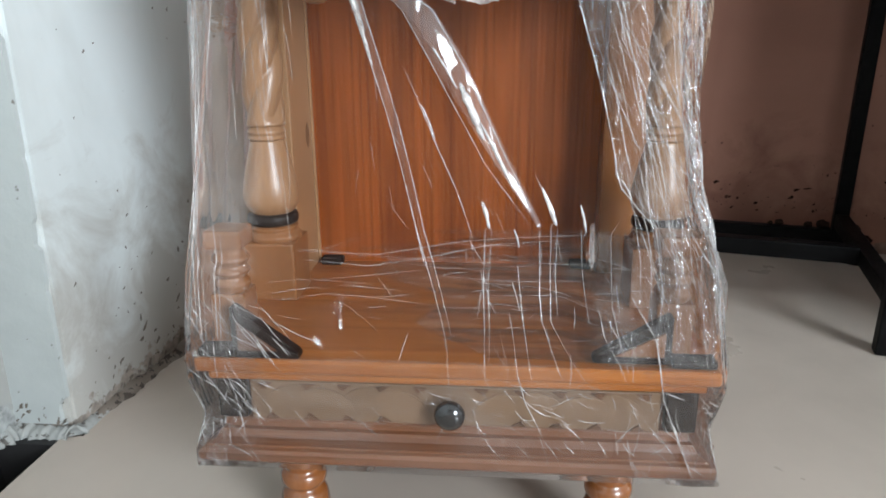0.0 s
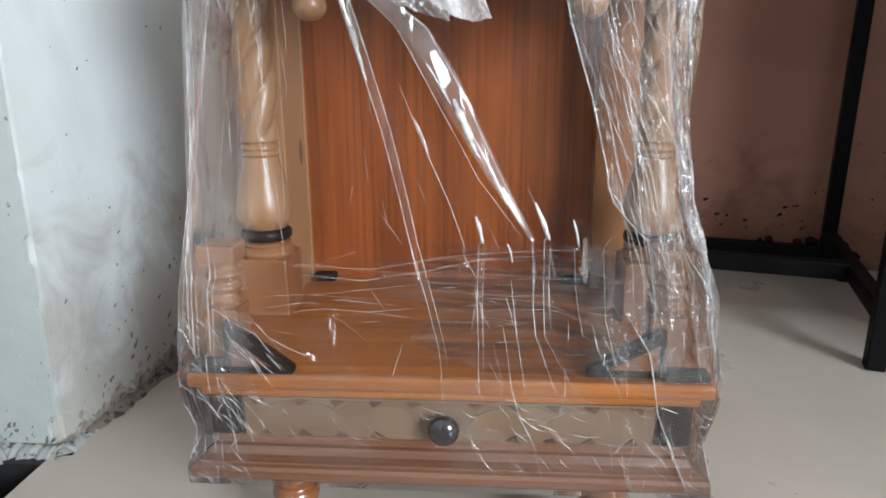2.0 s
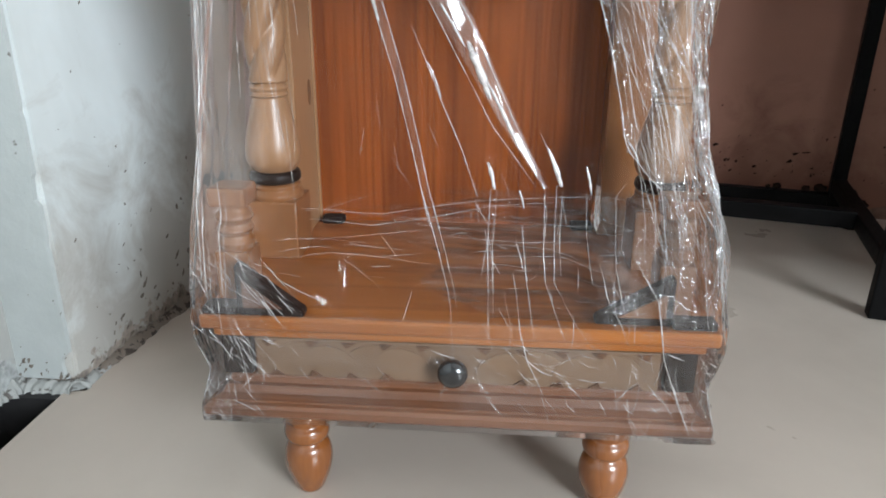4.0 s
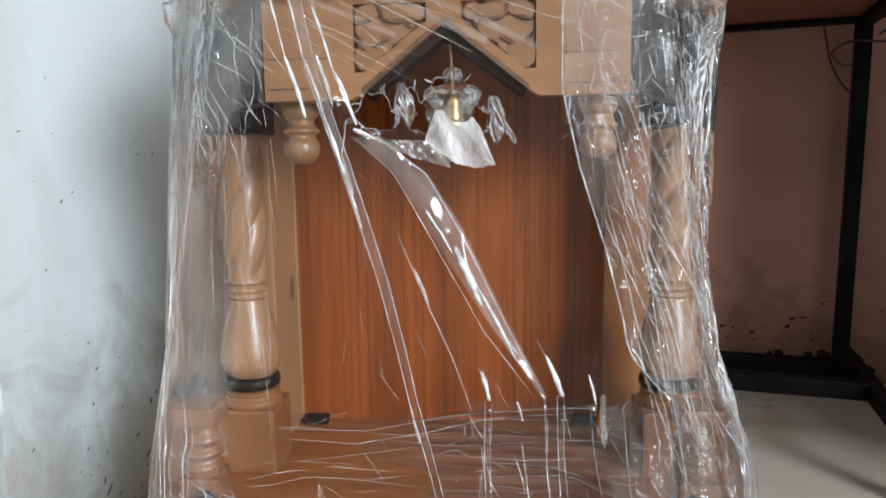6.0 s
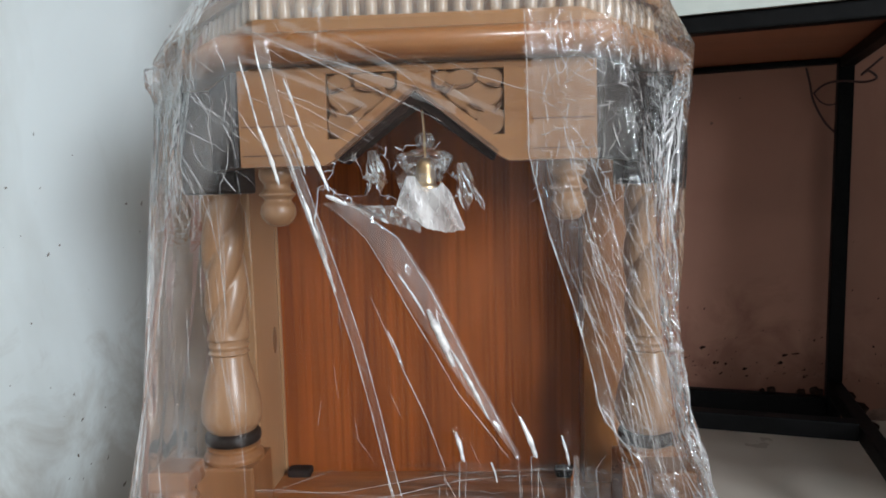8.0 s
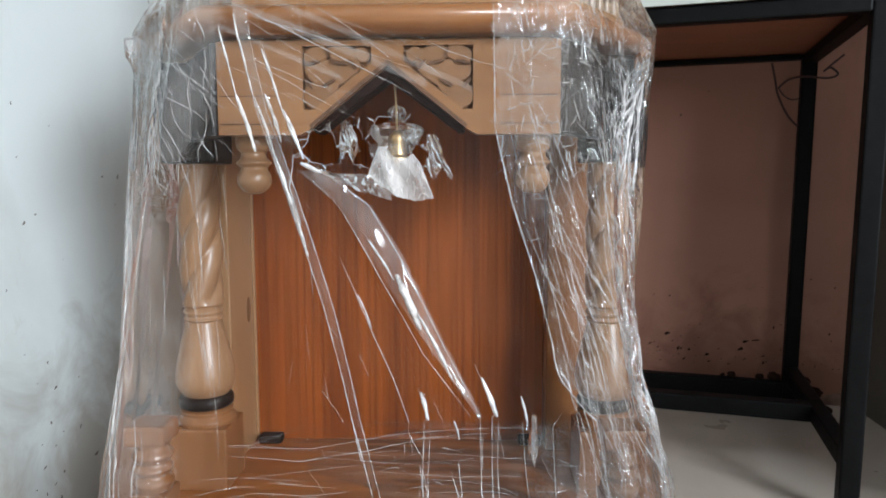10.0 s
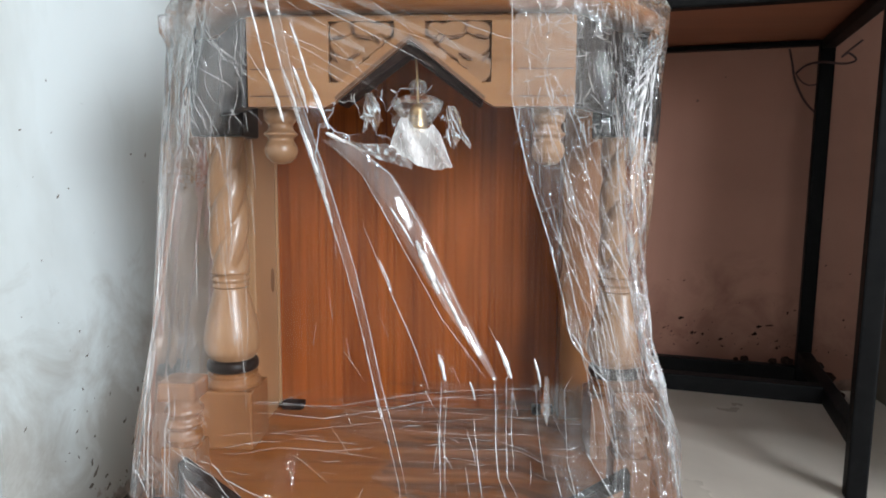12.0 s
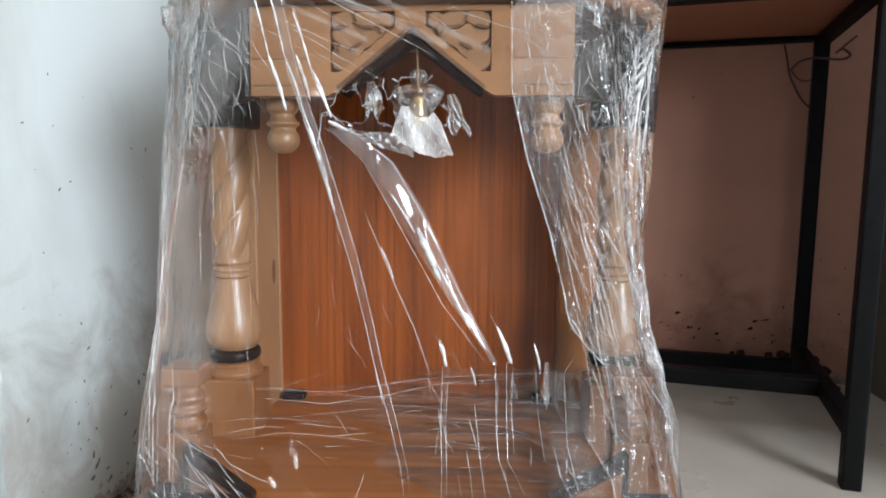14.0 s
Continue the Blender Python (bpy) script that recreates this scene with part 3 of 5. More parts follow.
FOOT = smooth_profile([(0.0120, 0.0), (0.0150, 0.006), (0.0205, 0.022), (0.0225, 0.036), (0.0205, 0.048), (0.0165, 0.054), (0.0168, 0.056), (0.0205, 0.060),
                       (0.0208, 0.068), (0.0175, 0.073), (0.0172, 0.075), (0.0190, 0.080), (0.0200, 0.090), (0.0195, 0.1056)], 4)
for x, y in ((-0.139, 0.998), (0.137, 0.998), (-0.139, 1.240), (0.137, 1.240)):
    part("foot", lathe(FOOT, (x, y, 0), 28), FOOT_WOOD, temple, "", True)

# front corner posts and their dark brackets
POST = smooth_profile([(0.0125, 0.246), (0.0140, 0.250), (0.0150, 0.254), (0.0120, 0.259), (0.0150, 0.264), (0.0125, 0.269), (0.0155, 0.275), (0.0120, 0.281), (0.0125, 0.286)], 4)
for sx in (-1, 1):
    cx = -0.184 if sx < 0 else 0.175
    part("corner_post", joined(box(cx - 0.0145, cx + 0.0145, 0.973, 1.002, 0.1995, 0.247, 0.002), lathe(POST, (cx, 0.9875, 0), 24),
                               box(cx - 0.0155, cx + 0.0155, 0.972, 1.003, 0.285, 0.301, 0.003)), POST_WOOD, temple)
    heel, tip, top, face = (0.172, 0.112, 0.2405, 0.962) if sx > 0 else (0.176, 0.1215, 0.2440, 0.9535)
    tri = [(sx * heel, 0.2003), (sx * tip, 0.2003), (sx * tip, 0.2055), (sx * (heel - 0.003), top), (sx * heel, top)]
    bracket = part("bracket", prism(tri if sx > 0 else tri[::-1], face, face + 0.012, 0.001), DARK, temple, "triangular dark-stained corner bracket")
    inner = [(sx * (heel - 0.0055), 0.2075), (sx * (tip + 0.017), 0.2075), (sx * (heel - 0.0055), top - 0.0125)]
    part("inset", prism(inner, face - 0.0015, face + 0.0005, 0.0004), INSET if sx < 0 else FRAME, bracket, "brown wooden inset")
    part("base_strip", box(min(sx * (heel + 0.0005), sx * 0.206), max(sx * (heel + 0.0005), sx * 0.206), 0.956 if sx > 0 else 0.9535, 0.9725, 0.2003, 0.2065, 0.001), DARK, temple, "dark strip along the edge")

# columns
VASE = smooth_profile([(0.0195, 0.2838), (0.0255, 0.292), (0.0272, 0.301), (0.0262, 0.312), (0.0225, 0.330), (0.0185, 0.345), (0.0160, 0.355)], 5)
COLLAR = smooth_profile([(0.0155, 0.3550), (0.0180, 0.3568), (0.0165, 0.3600), (0.0182, 0.3635), (0.0160, 0.3672), (0.0150, 0.3690)], 4)
SHAFT = [(0.0185 + 0.0012 * math.sin(math.pi * k / 60), 0.369 + 0.131 * k / 60) for k in range(61)]


def rope(z, a):
    fade = min(1.0, max(0.0, (z - 0.369) / 0.010), max(0.0, (0.500 - z) / 0.006))
    return -0.0046 * fade * (1 - abs(math.cos(1.5 * (a - 44 * (z - 0.369)))) ** 0.75)


for sx in (-1, 1):
    cx, cy = sx * 0.187, 1.11
    col = part("column", joined(lathe(VASE, (cx, cy, 0), 36), lathe(COLLAR, (cx, cy, 0), 32), lathe(SHAFT, (cx, cy, 0), 64, rope)), PALE, temple, "", True)
    part("pedestal", joined(box(cx - 0.0265, cx + 0.0265, cy - 0.0265, cy + 0.0265, 0.1998, 0.258, 0.0025), lathe(smooth_profile([(0.0262, 0.2575), (0.0268, 0.262), (0.0235, 0.267), (0.0240, 0.2705), (0.0200, 0.2728)], 4), (cx, cy, 0), 36)), POST_WOOD, temple)
    part("ring", lathe(smooth_profile([(0.0200, 0.2725), (0.0240, 0.2745), (0.0252, 0.2785), (0.0240, 0.2830), (0.0200, 0.2850)], 5), (cx, cy, 0), 36), DARK, col, "glossy black-stained ring", True)
    part("capital", box(cx - 0.0245, cx + 0.0245, cy - 0.025, cy + 0.025, 0.4995, 0.587, 0.003), DARK, temple, "dark-stained block above the column")

# inside: back panel and side walls
part("back_panel", box(-0.195, 0.175, 1.215, 1.227, 0.1998, 0.5875, 0.001), PANEL, temple, "vertically striped orange-brown back panel")
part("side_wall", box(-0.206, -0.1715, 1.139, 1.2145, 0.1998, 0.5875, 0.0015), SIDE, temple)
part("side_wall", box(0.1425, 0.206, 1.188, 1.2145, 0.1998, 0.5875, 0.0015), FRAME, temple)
part("panel_bead", box(-0.1713, -0.1688, 1.2105, 1.2148, 0.2000, 0.5870, 0.0006), SIDE, temple, "thin pale bead along the panel's edge")
for x0, x1 in ((-0.1685, -0.138), (0.112, 0.1420)):
    part("stop_block", box(x0 + 0.003, x1 - 0.003, 1.197, 1.2147, 0.1998, 0.2085, 0.003), BURNT, temple, "small dark block at the foot of the panel")
knot = lathe([(0.0002, 0.0), (0.004, 0.0006), (0.0062, 0.0004), (0.0070, 0.0)], seg=20)
bmesh.ops.transform(knot, matrix=pose(-0.1715, 1.196, 0.348, 0, 90, 0) @ Matrix.Diagonal((2.0, 1.0, 1.0, 1)), verts=knot.verts)
part("knot", knot, CARVE, temple, "brown knot in the side wall", True)

# arch board with carving
ARCH = [(-0.066, 0.5185), (-0.058, 0.523), (-0.030, 0.5455), (0.0, 0.5695), (0.030, 0.5455), (0.058, 0.523), (0.066, 0.5185)]
FIELDS = [[(sx * 0.0635, 0.5835), (sx * 0.0635, 0.5370), (sx * 0.0560, 0.5370), (sx * 0.0120, 0.5715), (sx * 0.0120, 0.5835)] for sx in (-1, 1)]


def pierced(outer, holes, y0, y1):
    """A flat board with openings cut through it, y0 to y1 thick."""
    bm = bmesh.new()
    edges = []
    for loop in (outer, *holes):
        vs = [bm.verts.new((x, y0, z)) for x, z in loop]
        edges += [bm.edges.new((vs[i], vs[(i + 1) % len(vs)])) for i in range(len(vs))]
    bmesh.ops.triangle_fill(bm, edges=edges, use_beauty=True)
    ext = bmesh.ops.extrude_face_region(bm, geom=list(bm.faces))
    bmesh.ops.translate(bm, vec=(0, y1 - y0, 0), verts=[v for v in ext["geom"] if isinstance(v, bmesh.types.BMVert)])
    bmesh.ops.recalc_face_normals(bm, faces=list(bm.faces))
    return bm


arch = part("arch_board", pierced([(-0.128, 0.5185), *ARCH, (0.128, 0.5185), (0.128, 0.5875), (-0.128, 0.5875)], FIELDS, 1.000, 1.0115), PALE_X, temple, "pale front board cut to a pointed arch")
low = [(x * 0.95, z - 0.0090 + 0.0060 * abs(x) / 0.066) for x, z in ARCH]
part("arch_lip", prism([*ARCH[1:-1], *low[1:-1][::-1]], 1.0045, 1.034, 0.001), BURNT, temple, "dark burnt inner edge of the arch")
for sx in (-1, 1):
    for z in (0.5265, 0.5473):
        part("saw_line", box(min(sx * 0.126, sx * 0.083), max(sx * 0.126, sx * 0.083), 0.9994, 1.0004, z - 0.0004, z + 0.0004, 0), SCORCH, arch, "fine dark joint line")
margin = [(x * 1.02, z + 0.0042 - 0.0015 * abs(x) / 0.066) for x, z in ARCH]
part("burnt_margin", prism([*margin[1:-1], *ARCH[1:-1][::-1]], 0.9992, 1.0004, 0.0002), SCORCH, arch, "brown scorched margin along the arch")
for sx in (-1, 1):
    part("carved_field", prism(FIELDS[0 if sx < 0 else 1], 1.0062, 1.0112, 0), CARVE, arch, "dark sunken ground of the carving")
    for cx, cz, ra, rb, tilt, lift in ((0.0535, 0.5475, 0.0102, 0.0104, 0.0, 0.0), (0.0475, 0.5650, 0.0160, 0.0098, 0.25, 0.0012), (0.0325, 0.5645, 0.0140, 0.0068, -0.62, 0.0006),
                                       (0.0530, 0.5775, 0.0105, 0.0066, -0.3, 0.0003), (0.0340, 0.5775, 0.0125, 0.0060, 0.15, 0.0001), (0.0195, 0.5775, 0.0065, 0.0055, 0.5, 0.0006), (0.0425, 0.5525, 0.0070, 0.0040, -0.7, 0.0005)):
        part("carved_leaf", prism(oval(sx * cx, cz, ra, rb, sx * tilt, 16, 0.9), 1.0002 + 2 * lift, 1.0065, 0.0010), LEAF_PALE, arch)
    for cx, cz, ra, rb, tilt in ((0.0590, 0.5560, 0.0050, 0.0012, 0.9), (0.0440, 0.5565, 0.0060, 0.0013, -0.5), (0.0560, 0.5715, 0.0055, 0.0013, -0.2), (0.0360, 0.5715, 0.0065, 0.0012, 0.25), (0.0255, 0.5700, 0.0045, 0.0011, 0.9), (0.0440, 0.5790, 0.0040, 0.0011, 1.2)):
        part("carved_cut", prism(oval(sx * cx, cz, ra, rb, sx * tilt, 12, 0.9), 0.9990, 1.0060, 0), SCORCH, arch, "dark gouge cut between the leaves")
    # slanting boards from the bay to the columns
    a, b = Vector((sx * 0.128, 1.004)), Vector((sx * 0.176, 1.084))
    nrm = Vector((b.y - a.y, -(b.x - a.x))).normalized() * 0.006
    part("bay_side", slab([tuple(a + nrm), tuple(b + nrm), tuple(b - nrm), tuple(a - nrm)], 0.5185, 0.5872, 0.0008), DARK, temple, "slanting side of the bay in dark wood")
    part("pendant", lathe(smooth_profile([(0.0004, 0.4735), (0.0075, 0.4750), (0.0130, 0.4815), (0.0132, 0.4885), (0.0108, 0.4930), (0.0108, 0.4952), (0.0140, 0.4985), (0.0108, 0.5020),
                                          (0.0100, 0.5060), (0.0125, 0.5090), (0.0138, 0.5130), (0.0135, 0.5183)], 4), (sx * 0.111, 1.030, 0), 28), PALE, temple, "turned pendant drop", True)
    part("pendant_block", box(sx * 0.111 - 0.0135, sx * 0.111 + 0.0135, 1.0165, 1.0435, 0.5182, 0.5875, 0.001), PALE, temple)

# cornice and roof boards
EAVES = [(-0.225, 1.285), (-0.225, 1.105), (-0.128, 0.985), (0.128, 0.985), (0.210, 1.105), (0.210, 1.285)]
NOSE = [(-0.03, 0.590), (-0.002, 0.590), (0.004, 0.5911), (0.009, 0.5942), (0.0122, 0.5982), (0.0124, 0.6022), (0.010, 0.6062), (0.005, 0.6090), (-0.002, 0.6097), (-0.03, 0.6097)]
part("cornice", moulding(EAVES, NOSE), CORNICE, temple, "rounded cornice moulding", True)
part("roof_board", slab([(-0.205, 1.282), (-0.205, 1.112), (-0.120, 1.005), (0.120, 1.005), (0.194, 1.112), (0.194, 1.282)], 0.5878, 0.6100), PALE_X, temple)

# two small balustrades above
def line_points(path, step):
    out = []
    for a, b in zip(path, path[1:]):
        a, b = Vector(a), Vector(b)
        n = max(1, round((b - a).length / step))
        out += [a + (b - a) * ((k + 0.5) / n) for k in range(n)]
    return out


def balustrade(path, z0, z1, step, r):
    rail = [(-0.006, 0.0), (0.006, 0.0), (0.0065, 0.2), (0.0065, 0.8), (0.005, 1.0), (-0.006, 1.0)]
    low, top = 0.0155, 0.0085
    part("bottom_rail", moulding(path, [(o, z0 + low * z) for o, z in rail]), PALE_MATT, temple)
    part("top_rail", moulding(path, [(o * 1.2, z1 - top + top * z) for o, z in rail]), PALE_MATT, temple)
    h = z1 - z0 - low - top + 0.0006
    first = None
    for p in line_points(path, step):
        if first is None:
            shape = lathe(smooth_profile([(r * 0.95, 0.0), (r * 1.05, h * 0.2), (r, h * 0.45), (r * 0.9, h * 0.75), (r * 0.7, h)], 3), seg=14)
            first = part("baluster", shape, CREAM, temple, "", True)
            ob = first
        else:
            ob = new("baluster", first.data)
            ob.parent = temple
            ob.matrix_parent_inverse = first.matrix_parent_inverse
        ob.location = (p.x, p.y, z0 + low - 0.0003)


balustrade([(-0.196, 1.20), (-0.196, 1.118), (-0.117, 1.022), (0.117, 1.022), (0.192, 1.118), (0.192, 1.20)], 0.6118, 0.6560, 0.0133, 0.0046)
part("upper_stage", box(-0.135, 0.135, 1.062, 1.25, 0.6098, 0.6580, 0.002), SIDE, temple)
balustrade([(-0.112, 1.16), (-0.112, 1.076), (0.112, 1.076), (0.112, 1.16)], 0.6578, 0.7050, 0.0130, 0.0044)
for x in (-0.112, 0.112):
    part("finial", lathe(smooth_profile([(0.0125, 0.6579), (0.0140, 0.664), (0.0105, 0.670), (0.0105, 0.672), (0.0150, 0.682), (0.0140, 0.694), (0.0090, 0.706), (0.0070, 0.712), (0.0095, 0.718), (0.0060, 0.728), (0.0008, 0.733)], 4), (x, 1.076, 0), 24), CREAM, temple, "", True)
part("dome", lathe(smooth_profile([(0.085, 0.6578), (0.085, 0.735), (0.092, 0.752), (0.088, 0.80), (0.068, 0.86), (0.036, 0.92), (0.012, 0.96), (0.010, 0.975), (0.016, 0.985), (0.003, 1.01)], 5), (0, 1.165, 0), 40), SIDE, temple, "", True)

# brass bell in the arch
bell = thing("brass_bell", (0.0045, 1.022, 0.500), "small brass bell hanging in the temple's arch", "bell")
part("cup", lathe(smooth_profile([(0.0095, 0.5000), (0.0092, 0.5020), (0.0078, 0.5040), (0.0074, 0.5100), (0.0070, 0.5160), (0.0055, 0.5200), (0.0030, 0.5225), (0.0005, 0.5230)], 4), (0.0045, 1.022, 0), 28), BRASS, bell, "", True)
part("clapper", lathe(smooth_profile([(0.0004, 0.4955), (0.0026, 0.4970), (0.0028, 0.4990), (0.0012, 0.5010), (0.0008, 0.5040)], 3), (0.0045, 1.022, 0), 16), BRASS, bell, "", True)
part("hook", tube([(0.0045, 1.022, 0.5225), (0.0045, 1.022, 0.5300), (0.004, 1.022, 0.5480), (0.003, 1.022, 0.5600)], 0.0009, 6), BRASS, bell, "thin wire hook")


# ---- the packing film ----
def film_plan(z):
    """Six corners of the film's outline at height z: left back, left front, front left, front right, right front, right back."""
    keys = [
        (0.094, (-0.190, 1.26), (-0.192, 1.00), (-0.188, 0.968), (0.186, 0.968), (0.190, 1.00), (0.188, 1.26)),
        (0.104, (-0.214, 1.30), (-0.2150, 0.99), (-0.2130, 0.9455), (0.2110, 0.9455), (0.2150, 0.99), (0.214, 1.30)),
        (0.118, (-0.214, 1.30), (-0.2150, 0.99), (-0.2130, 0.9450), (0.2110, 0.9450), (0.2150, 0.99), (0.214, 1.30)),
        (0.150, (-0.208, 1.30), (-0.2085, 0.99), (-0.2040, 0.9515), (0.2030, 0.9515), (0.2085, 0.99), (0.208, 1.30)),
        (0.186, (-0.213, 1.30), (-0.2140, 0.99), (-0.2130, 0.9460), (0.2110, 0.9460), (0.2130, 0.99), (0.212, 1.30)),
        (0.203, (-0.213, 1.30), (-0.2150, 0.99), (-0.2130, 0.9465), (0.2100, 0.9465), (0.2120, 0.99), (0.212, 1.30)),
        (0.270, (-0.222, 1.30), (-0.2240, 1.02), (-0.2065, 0.9560), (0.2010, 0.9600), (0.2040, 1.03), (0.210, 1.30)),
        (0.330, (-0.228, 1.30), (-0.2300, 1.04), (-0.1960, 0.9620), (0.1800, 0.9680), (0.1960, 1.05), (0.208, 1.30)),
        (0.420, (-0.234, 1.30), (-0.2360, 1.06), (-0.1780, 0.9650), (0.1620, 0.9700), (0.2060, 1.08), (0.212, 1.30)),
        (0.500, (-0.238, 1.30), (-0.2390, 1.08), (-0.1600, 0.9640), (0.1500, 0.9680), (0.2120, 1.09), (0.218, 1.30)),
        (0.585, (-0.240, 1.30), (-0.2400, 1.105), (-0.1400, 0.9600), (0.1380, 0.9600), (0.2250, 1.105), (0.226, 1.30)),
        (0.614, (-0.241, 1.30), (-0.2410, 1.105), (-0.1380, 0.9620), (0.1360, 0.9620), (0.2265, 1.105), (0.228, 1.30)),
        (0.700, (-0.180, 1.27), (-0.1820, 1.115), (-0.1260, 1.0300), (0.1260, 1.0300), (0.1800, 1.115), (0.178, 1.27)),
        (0.740, (-0.155, 1.26), (-0.1560, 1.120), (-0.1180, 1.0500), (0.1180, 1.0500), (0.1550, 1.120), (0.154, 1.26)),
        (1.020, (-0.014, 1.20), (-0.0160, 1.185), (-0.0100, 1.1780), (0.0100, 1.1780), (0.0160, 1.185), (0.014, 1.20)),
    ]
    for a, b in zip(keys, keys[1:]):
        if z <= b[0]:
            t = (z - a[0]) / (b[0] - a[0])
            return [(p[0] + (q[0] - p[0]) * t, p[1] + (q[1] - p[1]) * t) for p, q in zip(a[1:], b[1:])]
    return list(keys[-1][1:])


TEARS = ((-0.046, 0.5075, 0.0140, 0.0120, -0.45), (-0.0195, 0.5065, 0.0080, 0.0140, 0.30), (0.004, 0.521, 0.0105, 0.0100, 0.0), (0.0235, 0.502, 0.0050, 0.0110, 0.2))


def ragged(a, hx):
    """How far a tear's edge wanders from its oval at the angle a."""
    return 1 + 0.15 * np.sin(3 * a + 90 * hx) + 0.09 * np.sin(5 * a + 1) + 0.05 * np.sin(9 * a + 300 * hx)


def build_film():
    rng = np.random.default_rng(11)
    zs = np.concatenate([np.arange(0.094, 0.640, 0.0009), np.arange(0.640, 0.74, 0.003), np.linspace(0.74, 1.02, 24)])
    # steps along the outline: side, slanted corner, front, slanted corner, side, back
    counts = (60, 160, 470, 180, 60, 14)
    ids = np.concatenate([np.full(n, i) for i, n in enumerate(counts)])
    frac = np.concatenate([np.arange(n) / n for n in counts])
    plan = np.array([film_plan(z) for z in zs])
    a, b = plan[:, ids, :], plan[:, (ids + 1) % 6, :]
    xy = a + (b - a) * frac[None, :, None]
    Z = np.repeat(zs[:, None], len(ids), 1)
    # the front sags inwards between the cornice and the platform
    front = (ids == 2)[None, :]
    sag = np.interp(zs, [0.203, 0.222, 0.25, 0.30, 0.345, 0.42, 0.52, 0.585], [0, 0.022, 0.029, 0.034, 0.033, 0.027, 0.018, 0])[:, None]
    reach = np.interp(zs, [0.20, 0.245, 0.30, 0.40, 0.60], [0.107, 0.118, 0.150, 0.165, 0.165])[:, None]
    reach_low = np.interp(zs, [0.20, 0.245, 0.28], [0.112, 0.118, 0.215])[:, None]
    ease = np.where(xy[:, :, 0] < 0.05, np.clip((reach_low + xy[:, :, 0]) / 0.03, 0, 1), np.clip((reach - xy[:, :, 0]) / 0.035, 0, 1))
    xy[:, :, 1] += front * sag * ease * ease * (3 - 2 * ease) * np.clip(np.sin(np.pi * frac)[None, :], 0, None) ** 0.7
    # round the corners of the outline
    for _ in range(22):
        xy = (np.roll(xy, 1, 1) + 2 * xy + np.roll(xy, -1, 1)) / 4
    tang = np.roll(xy, -1, 1) - np.roll(xy, 1, 1)
    nrm = np.stack([tang[:, :, 1], -tang[:, :, 0]], 2)
    nrm /= np.linalg.norm(nrm, axis=2, keepdims=True) + 1e-9
    # flat chart: x on the front, going on round the corners
    chart = xy[:, :, 0].copy()
    left = (ids == 1)[None, :]
    right = (ids == 3)[None, :]
    bl, cr = plan[:, 2, 0][:, None], plan[:, 3, 0][:, None]
    chart = np.where(left, bl - (1 - frac)[None, :] * 0.13, chart)
    chart = np.where(right, cr + frac[None, :] * 0.13, chart)
    chart = np.where((ids == 0)[None, :], bl - 0.13 - (1 - frac)[None, :] * 0.26, chart)
    chart = np.where((ids == 4)[None, :], cr + 0.13 + frac[None, :] * 0.26, chart)
    H = np.zeros_like(Z)
    live = (ids != 5)

    def crease(p, q, w0, w1, h0, h1, sharp=1.0, lean=0.0):
        """A raised fold from p to q in the chart, w wide and h high at its ends; lean tips its crest to one side."""
        (x0, z0), (x1, z1) = p, q
        pad = max(w0, w1) * 1.2
        zi = np.where((zs > min(z0, z1) - pad) & (zs < max(z0, z1) + pad))[0]
        if len(zi) == 0:
            return
        lo, hi = zi[0], zi[-1] + 1
        cx, cz = chart[lo:hi], Z[lo:hi]
        dx, dz = x1 - x0, z1 - z0
        ln = math.hypot(dx, dz) + 1e-9
        t = ((cx - x0) * dx + (cz - z0) * dz) / ln ** 2
        s = ((cx - x0) * dz - (cz - z0) * dx) / ln
        tc = np.clip(t, 0, 1)
        over = np.abs(t - tc) * ln
        w = w0 + (w1 - w0) * tc
        d = np.hypot(np.abs(s + lean * w) / np.where(s + lean * w > 0, 1 + lean, 1 - lean), over) / w
        f = np.clip(1 - d, 0, 1)
        f = f ** sharp if sharp else 0.5 - 0.5 * np.cos(np.pi * f)
        H[lo:hi] += live * (h0 + (h1 - h0) * tc) * f

    def fold(points, w, h, sharp=1.0, lean=0.0):
        n = len(points) - 1
        w = np.interp(np.linspace(0, 1, n + 1), np.linspace(0, 1, len(w)), w)
        h = np.interp(np.linspace(0, 1, n + 1), np.linspace(0, 1, len(h)), h)
        before = H.copy()
        best = np.zeros_like(H)
        for i in range(n):
            H[:] = 0
            crease(points[i], points[i + 1], w[i], w[i + 1], h[i], h[i + 1], sharp, lean)
            best = np.where(np.abs(H) > np.abs(best), H, best)
        H[:] = before + best

    # the long diagonal folds that run down from the torn place under the arch
    fold([(-0.098, 0.604), (-0.096, 0.585), (-0.087, 0.531), (-0.071, 0.474), (-0.047, 0.389), (-0.027, 0.300), (0.000, 0.208), (0.002, 0.165)], (0.007, 0.006, 0.0035), (0.0020, 0.0020, 0.0018, 0.0016, 0.0010, 0.0005, 0.0002, 0.0002), 0, -0.3)
    fold([(-0.088, 0.580), (-0.078, 0.531), (-0.066, 0.503), (-0.052, 0.492)], (0.008, 0.008), (0.0036, 0.004), 1.0, -0.3)
    fold([(-0.066, 0.503), (-0.070, 0.478), (-0.062, 0.455)], (0.006, 0.004), (0.006, 0.002))
